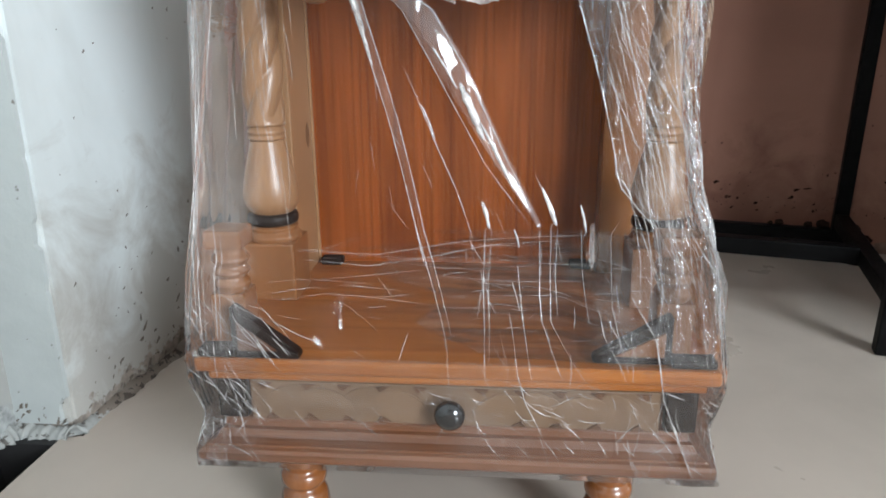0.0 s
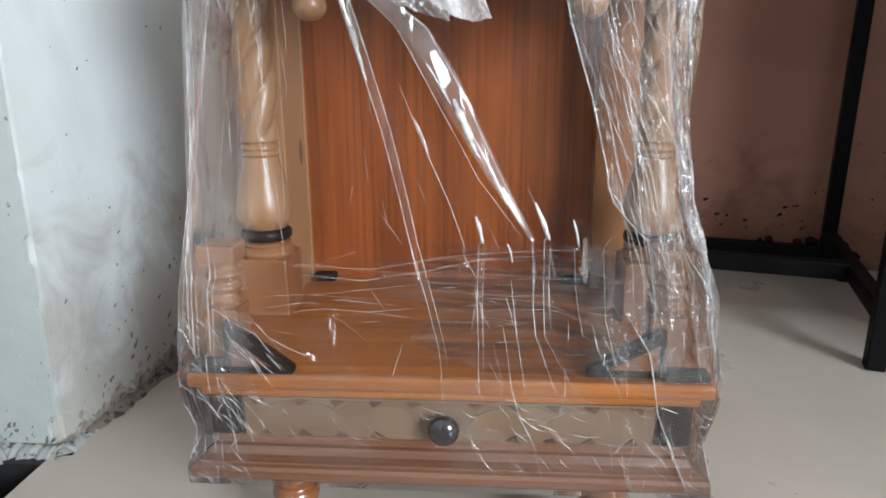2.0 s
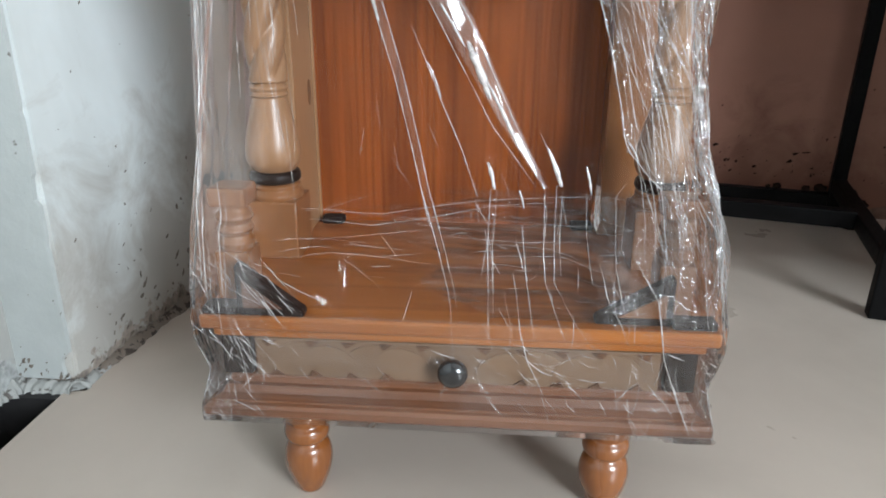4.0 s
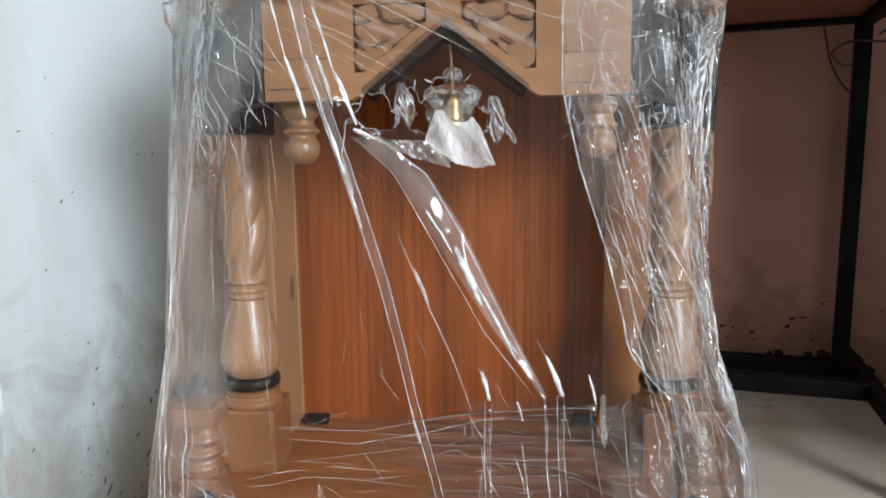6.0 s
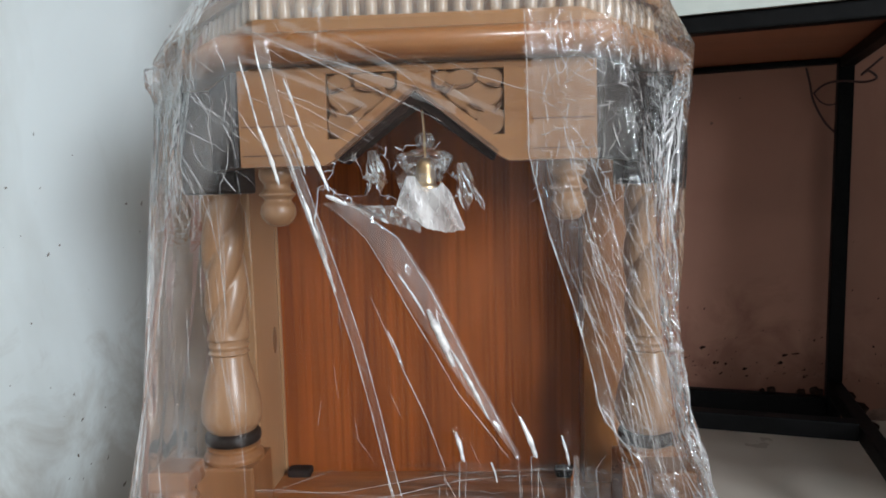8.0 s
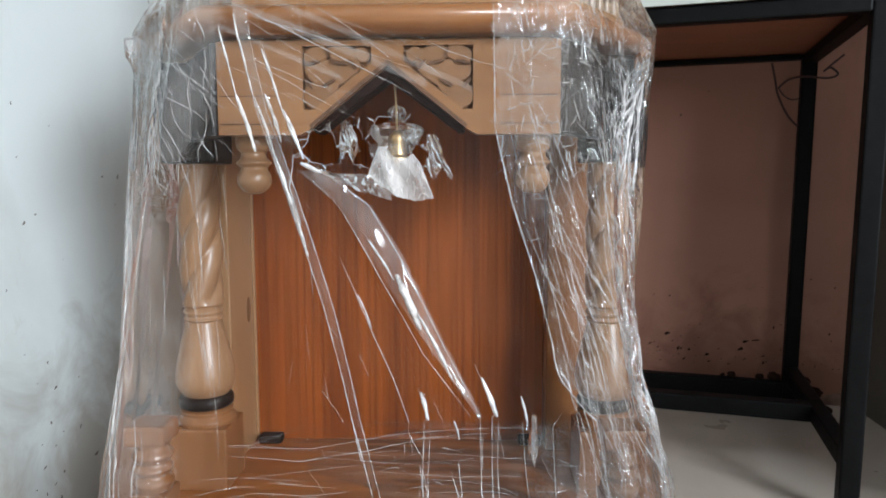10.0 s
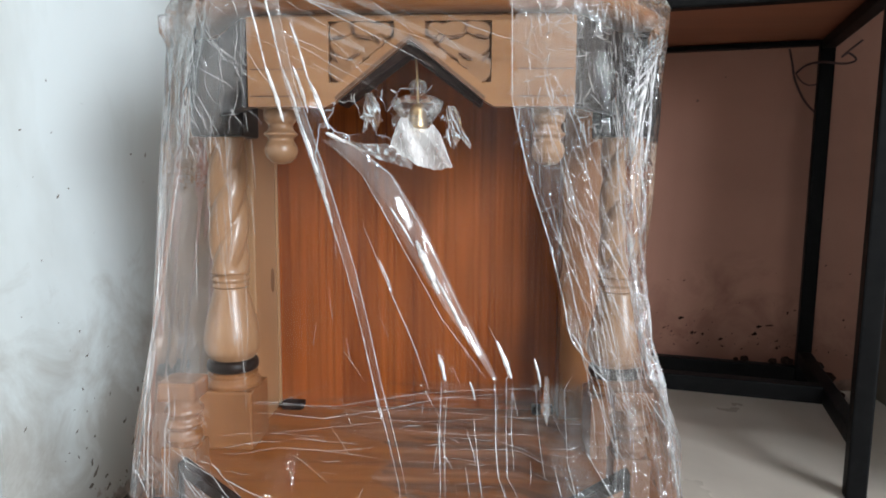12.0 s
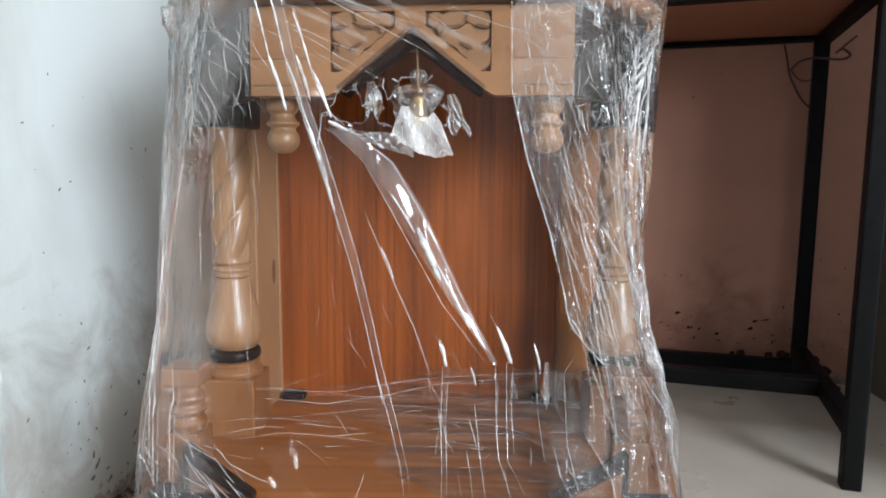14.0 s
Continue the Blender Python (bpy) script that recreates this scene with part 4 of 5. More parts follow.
    fold([(-0.058, 0.492), (-0.035, 0.478), (-0.013, 0.446), (-0.001, 0.422), (0.013, 0.397), (0.034, 0.358), (0.067, 0.303)],
         (0.008, 0.011, 0.0140, 0.015, 0.0130, 0.007, 0.004), (0.0012, 0.0028, 0.0047, 0.0061, 0.0060, 0.0033, 0.0012), 0, -0.45)
    fold([(0.067, 0.303), (0.070, 0.250), (0.071, 0.230), (0.088, 0.190)], (0.003, 0.003), (0.0008, 0.0004), 0)
    fold([(-0.042, 0.440), (-0.035, 0.420), (-0.012, 0.367), (0.004, 0.330), (0.016, 0.293)], (0.003, 0.005, 0.004), (0.0004, 0.0015, 0.0006), 0, -0.4)
    fold([(0.021, 0.323), (0.028, 0.305)], (0.004, 0.006), (0.003, 0.006))
    fold([(0.028, 0.305), (0.026, 0.258), (0.029, 0.188)], (0.003, 0.0025), (0.0009, 0.0004), 0)
    fold([(0.064, 0.345), (0.080, 0.308)], (0.004, 0.007), (0.001, 0.003), 1.0, -0.3)
    fold([(0.080, 0.308), (0.079, 0.265), (0.080, 0.230), (0.107, 0.191)], (0.003, 0.0025), (0.0009, 0.0004), 0)
    fold([(0.052, 0.273), (0.057, 0.230), (0.064, 0.192)], (0.0025, 0.002), (0.0005, 0.0004), 0)
    fold([(0.101, 0.330), (0.102, 0.302), (0.107, 0.237)], (0.008, 0.003, 0.002), (0.003, 0.0014, 0.0006), 0)
    fold([(0.128, 0.318), (0.124, 0.251), (0.133, 0.212)], (0.004, 0.0025), (0.002, 0.0008), 0)
    fold([(0.010, 0.420), (0.020, 0.380), (0.050, 0.300)], (0.010, 0.006), (0.002, 0.001))
    # the overlapping layer that hangs on the other side
    fold([(0.076, 0.612), (0.079, 0.521), (0.092, 0.468), (0.110, 0.413), (0.126, 0.352), (0.132, 0.337), (0.152, 0.312), (0.160, 0.262), (0.158, 0.232)], (0.004, 0.006, 0.005), (0.004, 0.006, 0.004), 1.0, -0.3)
    fold([(0.137, 0.259), (0.156, 0.228), (0.164, 0.181), (0.192, 0.111)], (0.004, 0.005), (0.004, 0.004))
    # long upright folds on the slanted corners
    for x0, x1, z0, z1, w, h in ((-0.225, -0.222, 0.58, 0.22, 0.006, 0.006), (-0.202, -0.208, 0.56, 0.24, 0.005, 0.005), (-0.180, -0.196, 0.55, 0.22, 0.006, 0.005),
                                 (-0.165, -0.180, 0.60, 0.34, 0.006, 0.005), (-0.148, -0.160, 0.60, 0.36, 0.005, 0.004), (-0.250, -0.235, 0.60, 0.21, 0.007, 0.006),
                                 (0.215, 0.222, 0.60, 0.22, 0.005, 0.004), (0.240, 0.232, 0.60, 0.34, 0.005, 0.004), (0.190, 0.205, 0.56, 0.25, 0.005, 0.005),
                                 (0.170, 0.192, 0.52, 0.22, 0.005, 0.005), (0.255, 0.246, 0.58, 0.38, 0.005, 0.004), (0.226, 0.232, 0.33, 0.20, 0.006, 0.006)):
        n = 7
        pts = [(x0 + (x1 - x0) * k / n + rng.normal(0, 0.0022 if x0 > 0 else 0.0005), z0 + (z1 - z0) * k / n) for k in range(n + 1)]
        h *= 1.0 if x0 > 0 else 0.55
        fold(pts, (w, w * 0.7, w), (h * 0.7, h, h * 0.6), 1.0, rng.uniform(-0.4, 0.4))
    # fan of gathers from the cornice's corners
    for k in range(16):
        u = k / 15
        crease((0.232 - 0.0012 * k, 0.600), (0.150 + 0.095 * u, 0.500 - 0.05 * math.sin(3 * u)), 0.003, 0.006, 0.003, 0.001)
        crease((-0.236, 0.600), (-0.245 + 0.11 * u, 0.500 - 0.06 * math.sin(3 * u + 1)), 0.003, 0.006, 0.003, 0.001)
    # small random crinkles: (count, chart x range, z range, length, steepness towards upright, height)
    zones = (
        (420, (0.085, 0.250), (0.36, 0.600), (0.016, 0.070), 0.55, 0.0010),
        (240, (0.120, 0.245), (0.20, 0.38), (0.030, 0.090), 0.90, 0.0010),
        (240, (-0.260, -0.130), (0.45, 0.61), (0.025, 0.090), 0.88, 0.0010),
        (16, (-0.250, -0.150), (0.20, 0.46), (0.050, 0.150), 0.985, 0.0006),
        (14, (0.000, 0.135), (0.19, 0.30), (0.010, 0.030), 0.90, 0.0007),
        (12, (0.020, 0.150), (0.21, 0.30), (0.030, 0.090), 0.04, 0.0004),
        (8, (-0.150, 0.060), (0.21, 0.285), (0.030, 0.110), 0.10, 0.0004),
        (46, (-0.120, 0.080), (0.21, 0.50), (0.008, 0.040), 0.80, 0.0006),
        (90, (-0.200, 0.200), (0.100, 0.195), (0.010, 0.040), 0.45, 0.0008),
        (60, (0.140, 0.230), (0.096, 0.20), (0.010, 0.035), 0.5, 0.0012),
        (55, (-0.235, -0.160), (0.096, 0.20), (0.010, 0.035), 0.5, 0.0012),
        (90, (-0.125, 0.070), (0.50, 0.61), (0.015, 0.070), 0.35, 0.0007),
        (150, (-0.160, 0.220), (0.61, 0.72), (0.020, 0.080), 0.5, 0.0010),
    )
    for count, (xa, xb), (za, zb), (la, lb), steep, high in zones:
        for _ in range(count):
            x, z, ln = rng.uniform(xa, xb), rng.uniform(za, zb), rng.uniform(la, lb)
            ang = math.pi / 2 + (1 - steep) * rng.normal(0, 1.1) if steep > 0.3 else rng.normal(0, 0.12)
            if 0.3 < steep < 0.7 and rng.random() < 0.6:
                ang = math.radians(-52) + rng.normal(0, 0.5)
            w = rng.uniform(0.0017, 0.0030) if rng.random() < 0.8 else rng.uniform(0.003, 0.0045)
            h = 0.58 * high * (w / 0.0012) * rng.uniform(0.4, 1.0) * (1 if rng.random() < 0.7 else -0.8)
            bend = rng.normal(0, 0.18)
            mid = (x + 0.5 * ln * math.cos(ang), z + 0.5 * ln * math.sin(ang))
            crease((x, z), mid, w * 0.5, w, h * 0.3, h, 1.0, rng.uniform(-0.4, 0.4))
            crease(mid, (mid[0] + 0.5 * ln * math.cos(ang + bend), mid[1] + 0.5 * ln * math.sin(ang + bend)), w, w * 0.5, h * 0.0, h * 0.3, 1.0, rng.uniform(-0.4, 0.4))
    # slow waves of the loose sheet
    loose = np.interp(zs, [0.10, 0.19, 0.21, 0.30, 0.50, 0.585, 0.61, 0.66, 1.02], [0.2, 0.05, 0.15, 1, 1, 0.2, 0.1, 0.6, 0.2])[:, None]
    wave = 0.0022 * np.sin(chart * 61 + 2.0 * np.sin(Z * 9)) + 0.0015 * np.sin(chart * 137 + 1.7 * np.sin(Z * 17 + 1) + 0.6) + 0.0006 * np.sin(chart * 310 + 40 * Z)
    side_zone = np.clip((np.abs(chart + 0.01) - 0.10) / 0.06, 0.12, 1.6) * np.where(chart < -0.10, 0.45, 1.0)
    H += live * loose * wave * side_zone
    H += front * 0.00007 * (np.sin(chart * 130 - Z * 95) + np.sin(chart * 61 + Z * 203 + 1)) * np.exp(-((chart + 0.55 * (Z - 0.42)) / 0.018) ** 2)
    # the stretched sides hang in drawn-out upright creases
    drawn = H.copy()
    for _ in range(36):
        drawn[1:-1] = (drawn[:-2] + 2 * drawn[1:-1] + drawn[2:]) / 4
    side = np.clip((np.abs(chart) - 0.085) / 0.03, 0, 1) * np.clip((Z - 0.21) / 0.02, 0, 1) * np.clip((0.612 - Z) / 0.01, 0, 1)
    H = H + (drawn - H) * side
    H = np.clip(H, -0.004, 0.014)
    xyz = np.dstack([xy + nrm * H[:, :, None], Z])
    rows, cols = Z.shape
    # torn openings under the arch
    k = np.arange(rows - 1)[:, None] * cols
    j = np.arange(cols)[None, :]
    quads = np.stack(np.broadcast_arrays(k + j, k + (j + 1) % cols, k + cols + (j + 1) % cols, k + cols + j), 2)
    cx = (chart[:-1] + chart[1:]) / 2
    cz = (Z[:-1] + Z[1:]) / 2
    wob = 0.0016 * np.sin(cx * 900 + 3 * np.sin(cz * 700)) + 0.0012 * np.sin(cz * 1100)
    gone = np.zeros(cx.shape, bool)
    for hx, hz, ax, az, tilt in TEARS:
        u = (cx - hx) * math.cos(tilt) + (cz - hz) * math.sin(tilt)
        v = -(cx - hx) * math.sin(tilt) + (cz - hz) * math.cos(tilt)
        gone |= np.hypot(u / (ax + wob), v / (az + wob)) < ragged(np.arctan2(v / az, u / ax), hx)
    gone &= (ids == 2)[None, :]
    quads = quads[~gone]
    me = bpy.data.meshes.new("sheet")
    me.vertices.add(rows * cols)
    me.vertices.foreach_set("co", xyz.reshape(-1))
    me.loops.add(quads.size)
    me.loops.foreach_set("vertex_index", quads.reshape(-1).astype(np.int32))
    me.polygons.add(len(quads))
    me.polygons.foreach_set("loop_start", np.arange(0, quads.size, 4, dtype=np.int32))
    me.update(calc_edges=True)
    me.polygons.foreach_set("use_smooth", np.ones(len(me.polygons), bool))
    me.materials.append(FILM)
    me.materials.append(FILM_LAYERS)
    uneven = 0.0022 * np.sin(cz * 210 + 1.3 * np.sin(cz * 97)) + 0.0016 * np.sin(cz * 530 + 2) + 0.0010 * np.sin(cz * 1300)
    seam = uneven + np.interp(cz, [0.10, 0.16, 0.23, 0.262, 0.312, 0.337, 0.413, 0.468, 0.521, 0.612], [0.195, 0.168, 0.158, 0.160, 0.152, 0.132, 0.110, 0.092, 0.079, 0.076])
    # layers thin out gradually: a random share of the sheet's cells on either side of an edge
    share = rng.random(cx.shape) - 0.5
    double = (cx > seam) | (cz > 0.613) | (cx < -0.160 + 0.006 * np.sin(40 * cz) + 0.020 * share) | ((cz < 0.20) & (np.abs(cx) > 0.172))
    f1 = np.interp(cz, [0.165, 0.208, 0.300, 0.389, 0.474, 0.531, 0.604], [0.002, 0.000, -0.027, -0.047, -0.071, -0.087, -0.098])
    f2 = np.interp(cz, [0.303, 0.358, 0.422, 0.466, 0.492], [0.067, 0.034, -0.001, -0.026, -0.058])
    # reflected sky on the two long folds, put in as milkier film
    veil = (np.abs(cx - f2 - 0.002) < np.interp(cz, [0.303, 0.36, 0.43, 0.492], [0.002, 0.007, 0.013, 0.010])) & (cz > 0.303) & (cz < 0.492)
    veil |= (np.abs(cx - f1) < 0.0042) & (cz > 0.455) & (cz < 0.61)
    thin = (np.abs(cx - f1) < np.interp(cz, [0.25, 0.46], [0.0012, 0.0040])) & (cz > 0.25) & (cz <= 0.455)
    # second layer of film gathered across the platform in level bands
    layers = np.where(double, 1, np.where(veil, 2, np.where(thin, 3, 0))).astype(np.int32)
    for z0, slope, x0, x1, thick in ((0.296, 0.02, -0.02, 0.15, 0.0030), (0.289, -0.03, 0.02, 0.14, 0.0022), (0.283, 0.01, -0.08, 0.15, 0.0036), (0.274, -0.05, 0.03, 0.15, 0.0026), (0.268, 0.03, -0.01, 0.13, 0.0018),
                                     (0.261, -0.02, -0.03, 0.15, 0.0040), (0.252, 0.04, 0.04, 0.15, 0.0022), (0.246, -0.02, 0.00, 0.14, 0.0030), (0.238, 0.02, -0.05, 0.12, 0.0016), (0.232, -0.01, 0.05, 0.14, 0.0026)):
        t = np.clip((cx - x0) / (x1 - x0), 0, 1)
        mid = z0 + slope * (cx - x0) + 0.0012 * np.sin(cx * 38 + z0 * 900)
        layers[(np.abs(cz - mid) < thick * np.sin(np.pi * t) ** 0.6) & (t > 0) & (t < 1) & (layers == 0)] = 5
    crumple = 0.0035 * np.sin(cx * 420 + 2 * np.sin(cz * 300)) + 0.003 * np.sin(cz * 510 + 200 * cx)
    layers[(np.hypot(cx - 0.004, (cz - 0.510) * 0.8) + crumple < 0.013) & (layers == 0)] = 2
    layers[cz > 0.613] = 2
    layers[(cz < 0.205) & (layers == 0) & (np.sin(cx * 47 + cz * 90) + np.sin(cx * 19 - cz * 60 + 1) > -1.1 + 1.4 * share)] = 3
    layers[(layers == 1) & (cx < 0) & (cz < 0.613) & (cz > 0.21)] = 4
    gather = np.interp(cz, [0.46, 0.50, 0.54, 0.61], [-0.215, -0.160, -0.134, -0.122]) + 0.0025 * np.sin(cz * 90)
    layers[(cx < gather + 0.014 + 0.012 * share) & (cz > 0.46 + 0.03 * share) & (cz < 0.613)] = 2
    layers[(cx < gather + 0.008 * share) & (cz > 0.46 + 0.03 * share) & (cz < 0.613)] = 7
    banded = (cz < 0.291 + 0.006 * np.sin(cx * 33)) & (cz > 0.207) & (cx > -0.03 + 0.9 * (0.25 - cz) + 0.02 * np.sin(cz * 160))
    layers[banded & (layers == 0)] = 5
    ripple = np.sin(cz * 460 + 2.2 * np.sin(cx * 17 + 40 * cz) + 9 * cx) + 0.7 * np.sin(cz * 910 - 14 * cx + 1.5 * np.sin(cx * 31))
    layers[banded & (layers == 5) & (ripple > 0.45) & (cx > -0.02)] = 8
    layers[banded & (layers == 5) & (ripple < -1.05)] = 3
    layers[(layers == 1) & (cx > 0) & (cx < 0.142 + 0.006 * np.sin(cz * 120) + 0.03 * share) & (cz > 0.515 + 0.02 * share)] = 10
    layers[(cz > 0.613) & (cz < 0.80) & (cx > 0.045 + 0.5 * (cz - 0.613) + 0.008 * np.sin(cz * 80))] = 10
    for x0, z0, x1, z1, wide in ((-0.118, 0.612, 0.030, 0.552, 0.0030), (-0.085, 0.612, 0.062, 0.548, 0.0022), (-0.112, 0.590, -0.030, 0.556, 0.0018)):
        off = (cz - z0) - (z1 - z0) / (x1 - x0) * (cx - x0)
        layers[(np.abs(off) < wide) & (cx > x0) & (cx < x1) & (layers == 0)] = 2
    layers[(layers == 1) & (cz < 0.335 - 0.4 * (cx - 0.16) + 0.03 * share) & (cz > 0.205)] = 9
    heap = (cz < 0.302 + 0.005 * np.sin(cx * 140) + 0.016 * share) & (cz > 0.206) & (cx > 0.108 + 0.14 * (0.30 - cz) + 0.004 * np.sin(cz * 190) + 0.020 * share) & (cx < 0.20)
    layers[heap] = 11
    layers[(cx > seam - 0.030 + 0.008 * np.sin(cz * 70)) & (layers == 0) & (cz > 0.29) & (cz < 0.47)] = 6
    me.materials.append(FILM_VEIL)
    me.materials.append(FILM_TWICE)
    me.materials.append(FILM_SLACK)
    me.materials.append(FILM_TINT)
    me.materials.append(FILM_CLEAR)
    me.materials.append(FILM_GATHER)
    me.materials.append(FILM_MAUVE)
    me.materials.append(FILM_FOOT)
    me.materials.append(FILM_MILKY)
    me.materials.append(FILM_HEAP)
    me.polygons.foreach_set("material_index", layers[~gone])
    return me, chart, zs, xyz, int(live.sum())


def film_strands(chart, zs, xyz, cols):
    """Thin gathered pleats of the film in narrow whitish rolls on the sheet; the bright ones stand in for glints."""
    rng = np.random.default_rng(5)
    verts, faces, shine = [], [], []

    def on_sheet(u, z):
        i = int(np.clip(np.searchsorted(zs, z), 1, len(zs) - 2))
        return np.array([np.interp(u, chart[i, :cols], xyz[i, :cols, k]) for k in (0, 1)] + [z])

    def strand(pts, radius, bright=0):
        dense = []
        for (x0, z0), (x1, z1) in zip(pts, pts[1:]):
            n = max(2, int(math.hypot(x1 - x0, z1 - z0) / 0.0035))
            dense += [(x0 + (x1 - x0) * k / n, z0 + (z1 - z0) * k / n) for k in range(n)]
        dense.append(pts[-1])
        line = [on_sheet(u, z) for u, z in dense]
        m = len(line)
        base = len(verts)
        for k, p in enumerate(line):
            d = line[min(k + 1, m - 1)] - line[max(k - 1, 0)]
            d /= np.linalg.norm(d) + 1e-9
            out = np.array([p[0] * 0.9, (p[1] - 1.15) * 1.0, 0.0])
            out /= np.linalg.norm(out) + 1e-9
            side = np.cross(d, out)
            side /= np.linalg.norm(side) + 1e-9
            out = np.cross(side, d)
            f = radius * (0.15 + 0.85 * math.sin(math.pi * (k + 0.5) / m) ** 0.6) * rng.uniform(0.6, 1.25)
            for a in (0, 72, 144, 216, 288):
                verts.append(tuple(p + f * (math.cos(math.radians(a)) * out + math.sin(math.radians(a)) * side)))
        for k in range(m - 1):
            for a in range(5):
                i, j = base + 5 * k + a, base + 5 * k + (a + 1) % 5
                faces.append((i, j, j + 5, i + 5))
                shine.append(bright)

    def wander(x, z, ln, ang, radius, wobble):
        n = max(2, int(ln / 0.008))
        pts = [(x, z)]
        for _ in range(n):
            ang += rng.normal(0, wobble)
            x, z = x + ln / n * math.cos(ang), z + ln / n * math.sin(ang)
            if not 0.097 < z < 0.735:
                break
            pts.append((x, z))
        if len(pts) > 1:
            strand(pts, radius)

    # (count, x range, z range, length range, angle, spread, wobble, radius range)
    sets = (
        (74, (0.085, 0.185), (0.36, 0.540), (0.05, 0.15), -69, 4, 0.03, (0.00012, 0.00034)),
        (30, (0.190, 0.245), (0.36, 0.580), (0.03, 0.12), -87, 4, 0.05, (0.00014, 0.0004)),
        (56, (0.130, 0.235), (0.27, 0.390), (0.04, 0.12), -78, 5, 0.05, (0.00012, 0.00034)),
        (200, (0.082, 0.232), (0.440, 0.610), (0.006, 0.024), -70, 22, 0.25, (0.00010, 0.00032)),
        (130, (0.085, 0.222), (0.470, 0.608), (0.005, 0.016), 10, 22, 0.30, (0.00010, 0.00028)),
        (90, (0.110, 0.235), (0.250, 0.460), (0.006, 0.026), -66, 16, 0.20, (0.00010, 0.00028)),
        (7, (-0.262, -0.165), (0.36, 0.600), (0.05, 0.16), -90, 3, 0.03, (0.00015, 0.0004)),
        (130, (-0.245, -0.118), (0.50, 0.605), (0.012, 0.05), -72, 20, 0.22, (0.00012, 0.00032)),
        (22, (0.000, 0.140), (0.200, 0.300), (0.008, 0.026), -76, 10, 0.12, (0.00016, 0.0003)),
        (6, (0.010, 0.110), (0.225, 0.290), (0.04, 0.08), -2, 4, 0.05, (0.00012, 0.0002)),
        (10, (-0.150, -0.010), (0.225, 0.285), (0.04, 0.10), 3, 8, 0.04, (0.0001, 0.00018)),
        (16, (-0.160, 0.000), (0.130, 0.192), (0.006, 0.020), -40, 12, 0.25, (0.00012, 0.0003)),
        (44, (0.020, 0.170), (0.130, 0.192), (0.006, 0.026), -44, 14, 0.28, (0.00014, 0.0004)),
        (50, (0.140, 0.215), (0.105, 0.190), (0.006, 0.028), -60, 30, 0.25, (0.00014, 0.0004)),
        (44, (-0.225, -0.165), (0.105, 0.190), (0.006, 0.028), -60, 32, 0.25, (0.00014, 0.0004)),
        (14, (-0.125, 0.030), (0.540, 0.612), (0.02, 0.09), -28, 6, 0.05, (0.00012, 0.00026)),
        (14, (-0.080, 0.070), (0.230, 0.480), (0.010, 0.030), -68, 14, 0.08, (0.0001, 0.0002)),
        (90, (-0.150, 0.190), (0.620, 0.720), (0.012, 0.05), -70, 34, 0.22, (0.00014, 0.0004)),
        (26, (-0.018, 0.022), (0.144, 0.176), (0.004, 0.014), -60, 45, 0.30, (0.00012, 0.0003)),
        (16, (-0.168, -0.118), (0.34, 0.500), (0.03, 0.10), -88, 3, 0.03, (0.00012, 0.0003)),
        (30, (-0.020, 0.150), (0.215, 0.292), (0.006, 0.022), 2, 10, 0.12, (0.00012, 0.00026)),
        (34, (-0.228, -0.140), (0.182, 0.262), (0.015, 0.050), -48, 16, 0.10, (0.00014, 0.0004)),
        (12, (-0.170, -0.060), (0.205, 0.270), (0.012, 0.040), -24, 20, 0.10, (0.0001, 0.0002)),
        (46, (0.082, 0.150), (0.500, 0.612), (0.005, 0.020), -86, 8, 0.12, (0.0002, 0.0005)),
        (34, (0.086, 0.155), (0.500, 0.600), (0.003, 0.010), 4, 14, 0.25, (0.0002, 0.0005)),
        (20, (0.150, 0.235), (0.500, 0.590), (0.004, 0.016), -88, 8, 0.15, (0.0003, 0.0007)),
    )
    for count, (xa, xb), (za, zb), (la, lb), ang, spread, wobble, (ra, rb) in sets:
        for _ in range(count):
            x, z = rng.uniform(xa, xb), rng.uniform(za, zb)
            if xa >= 0.08 and 0.2 < z < 0.612 and x < np.interp(z, [0.23, 0.262, 0.312, 0.337, 0.413, 0.468, 0.521, 0.612], [0.158, 0.160, 0.152, 0.132, 0.110, 0.092, 0.079, 0.076]) + 0.004:
                continue
            wander(x, z, rng.uniform(la, lb), math.radians(ang + rng.normal(0, spread)), rng.uniform(ra, rb), wobble)
    # gathers that fan out from the cornice's corners
    for k in range(16):
        u = k / 15
        strand([(0.236 + 0.006 * u, 0.604 - 0.004 * u), (0.205 + 0.035 * u, 0.560 - 0.01 * u), (0.160 + 0.09 * u, 0.500 - 0.06 * math.sin(2.6 * u))], 0.0004)
        strand([(-0.238 + 0.004 * u, 0.604), (-0.222 + 0.050 * u, 0.566), (-0.214 + 0.075 * u, 0.505 - 0.03 * math.sin(2.6 * u))], 0.00032)
    # white strands laid as glints over the right-hand gathers
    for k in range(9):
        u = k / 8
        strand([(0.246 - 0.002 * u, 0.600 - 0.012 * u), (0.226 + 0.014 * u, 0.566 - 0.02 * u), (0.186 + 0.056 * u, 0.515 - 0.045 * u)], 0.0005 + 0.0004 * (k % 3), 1)
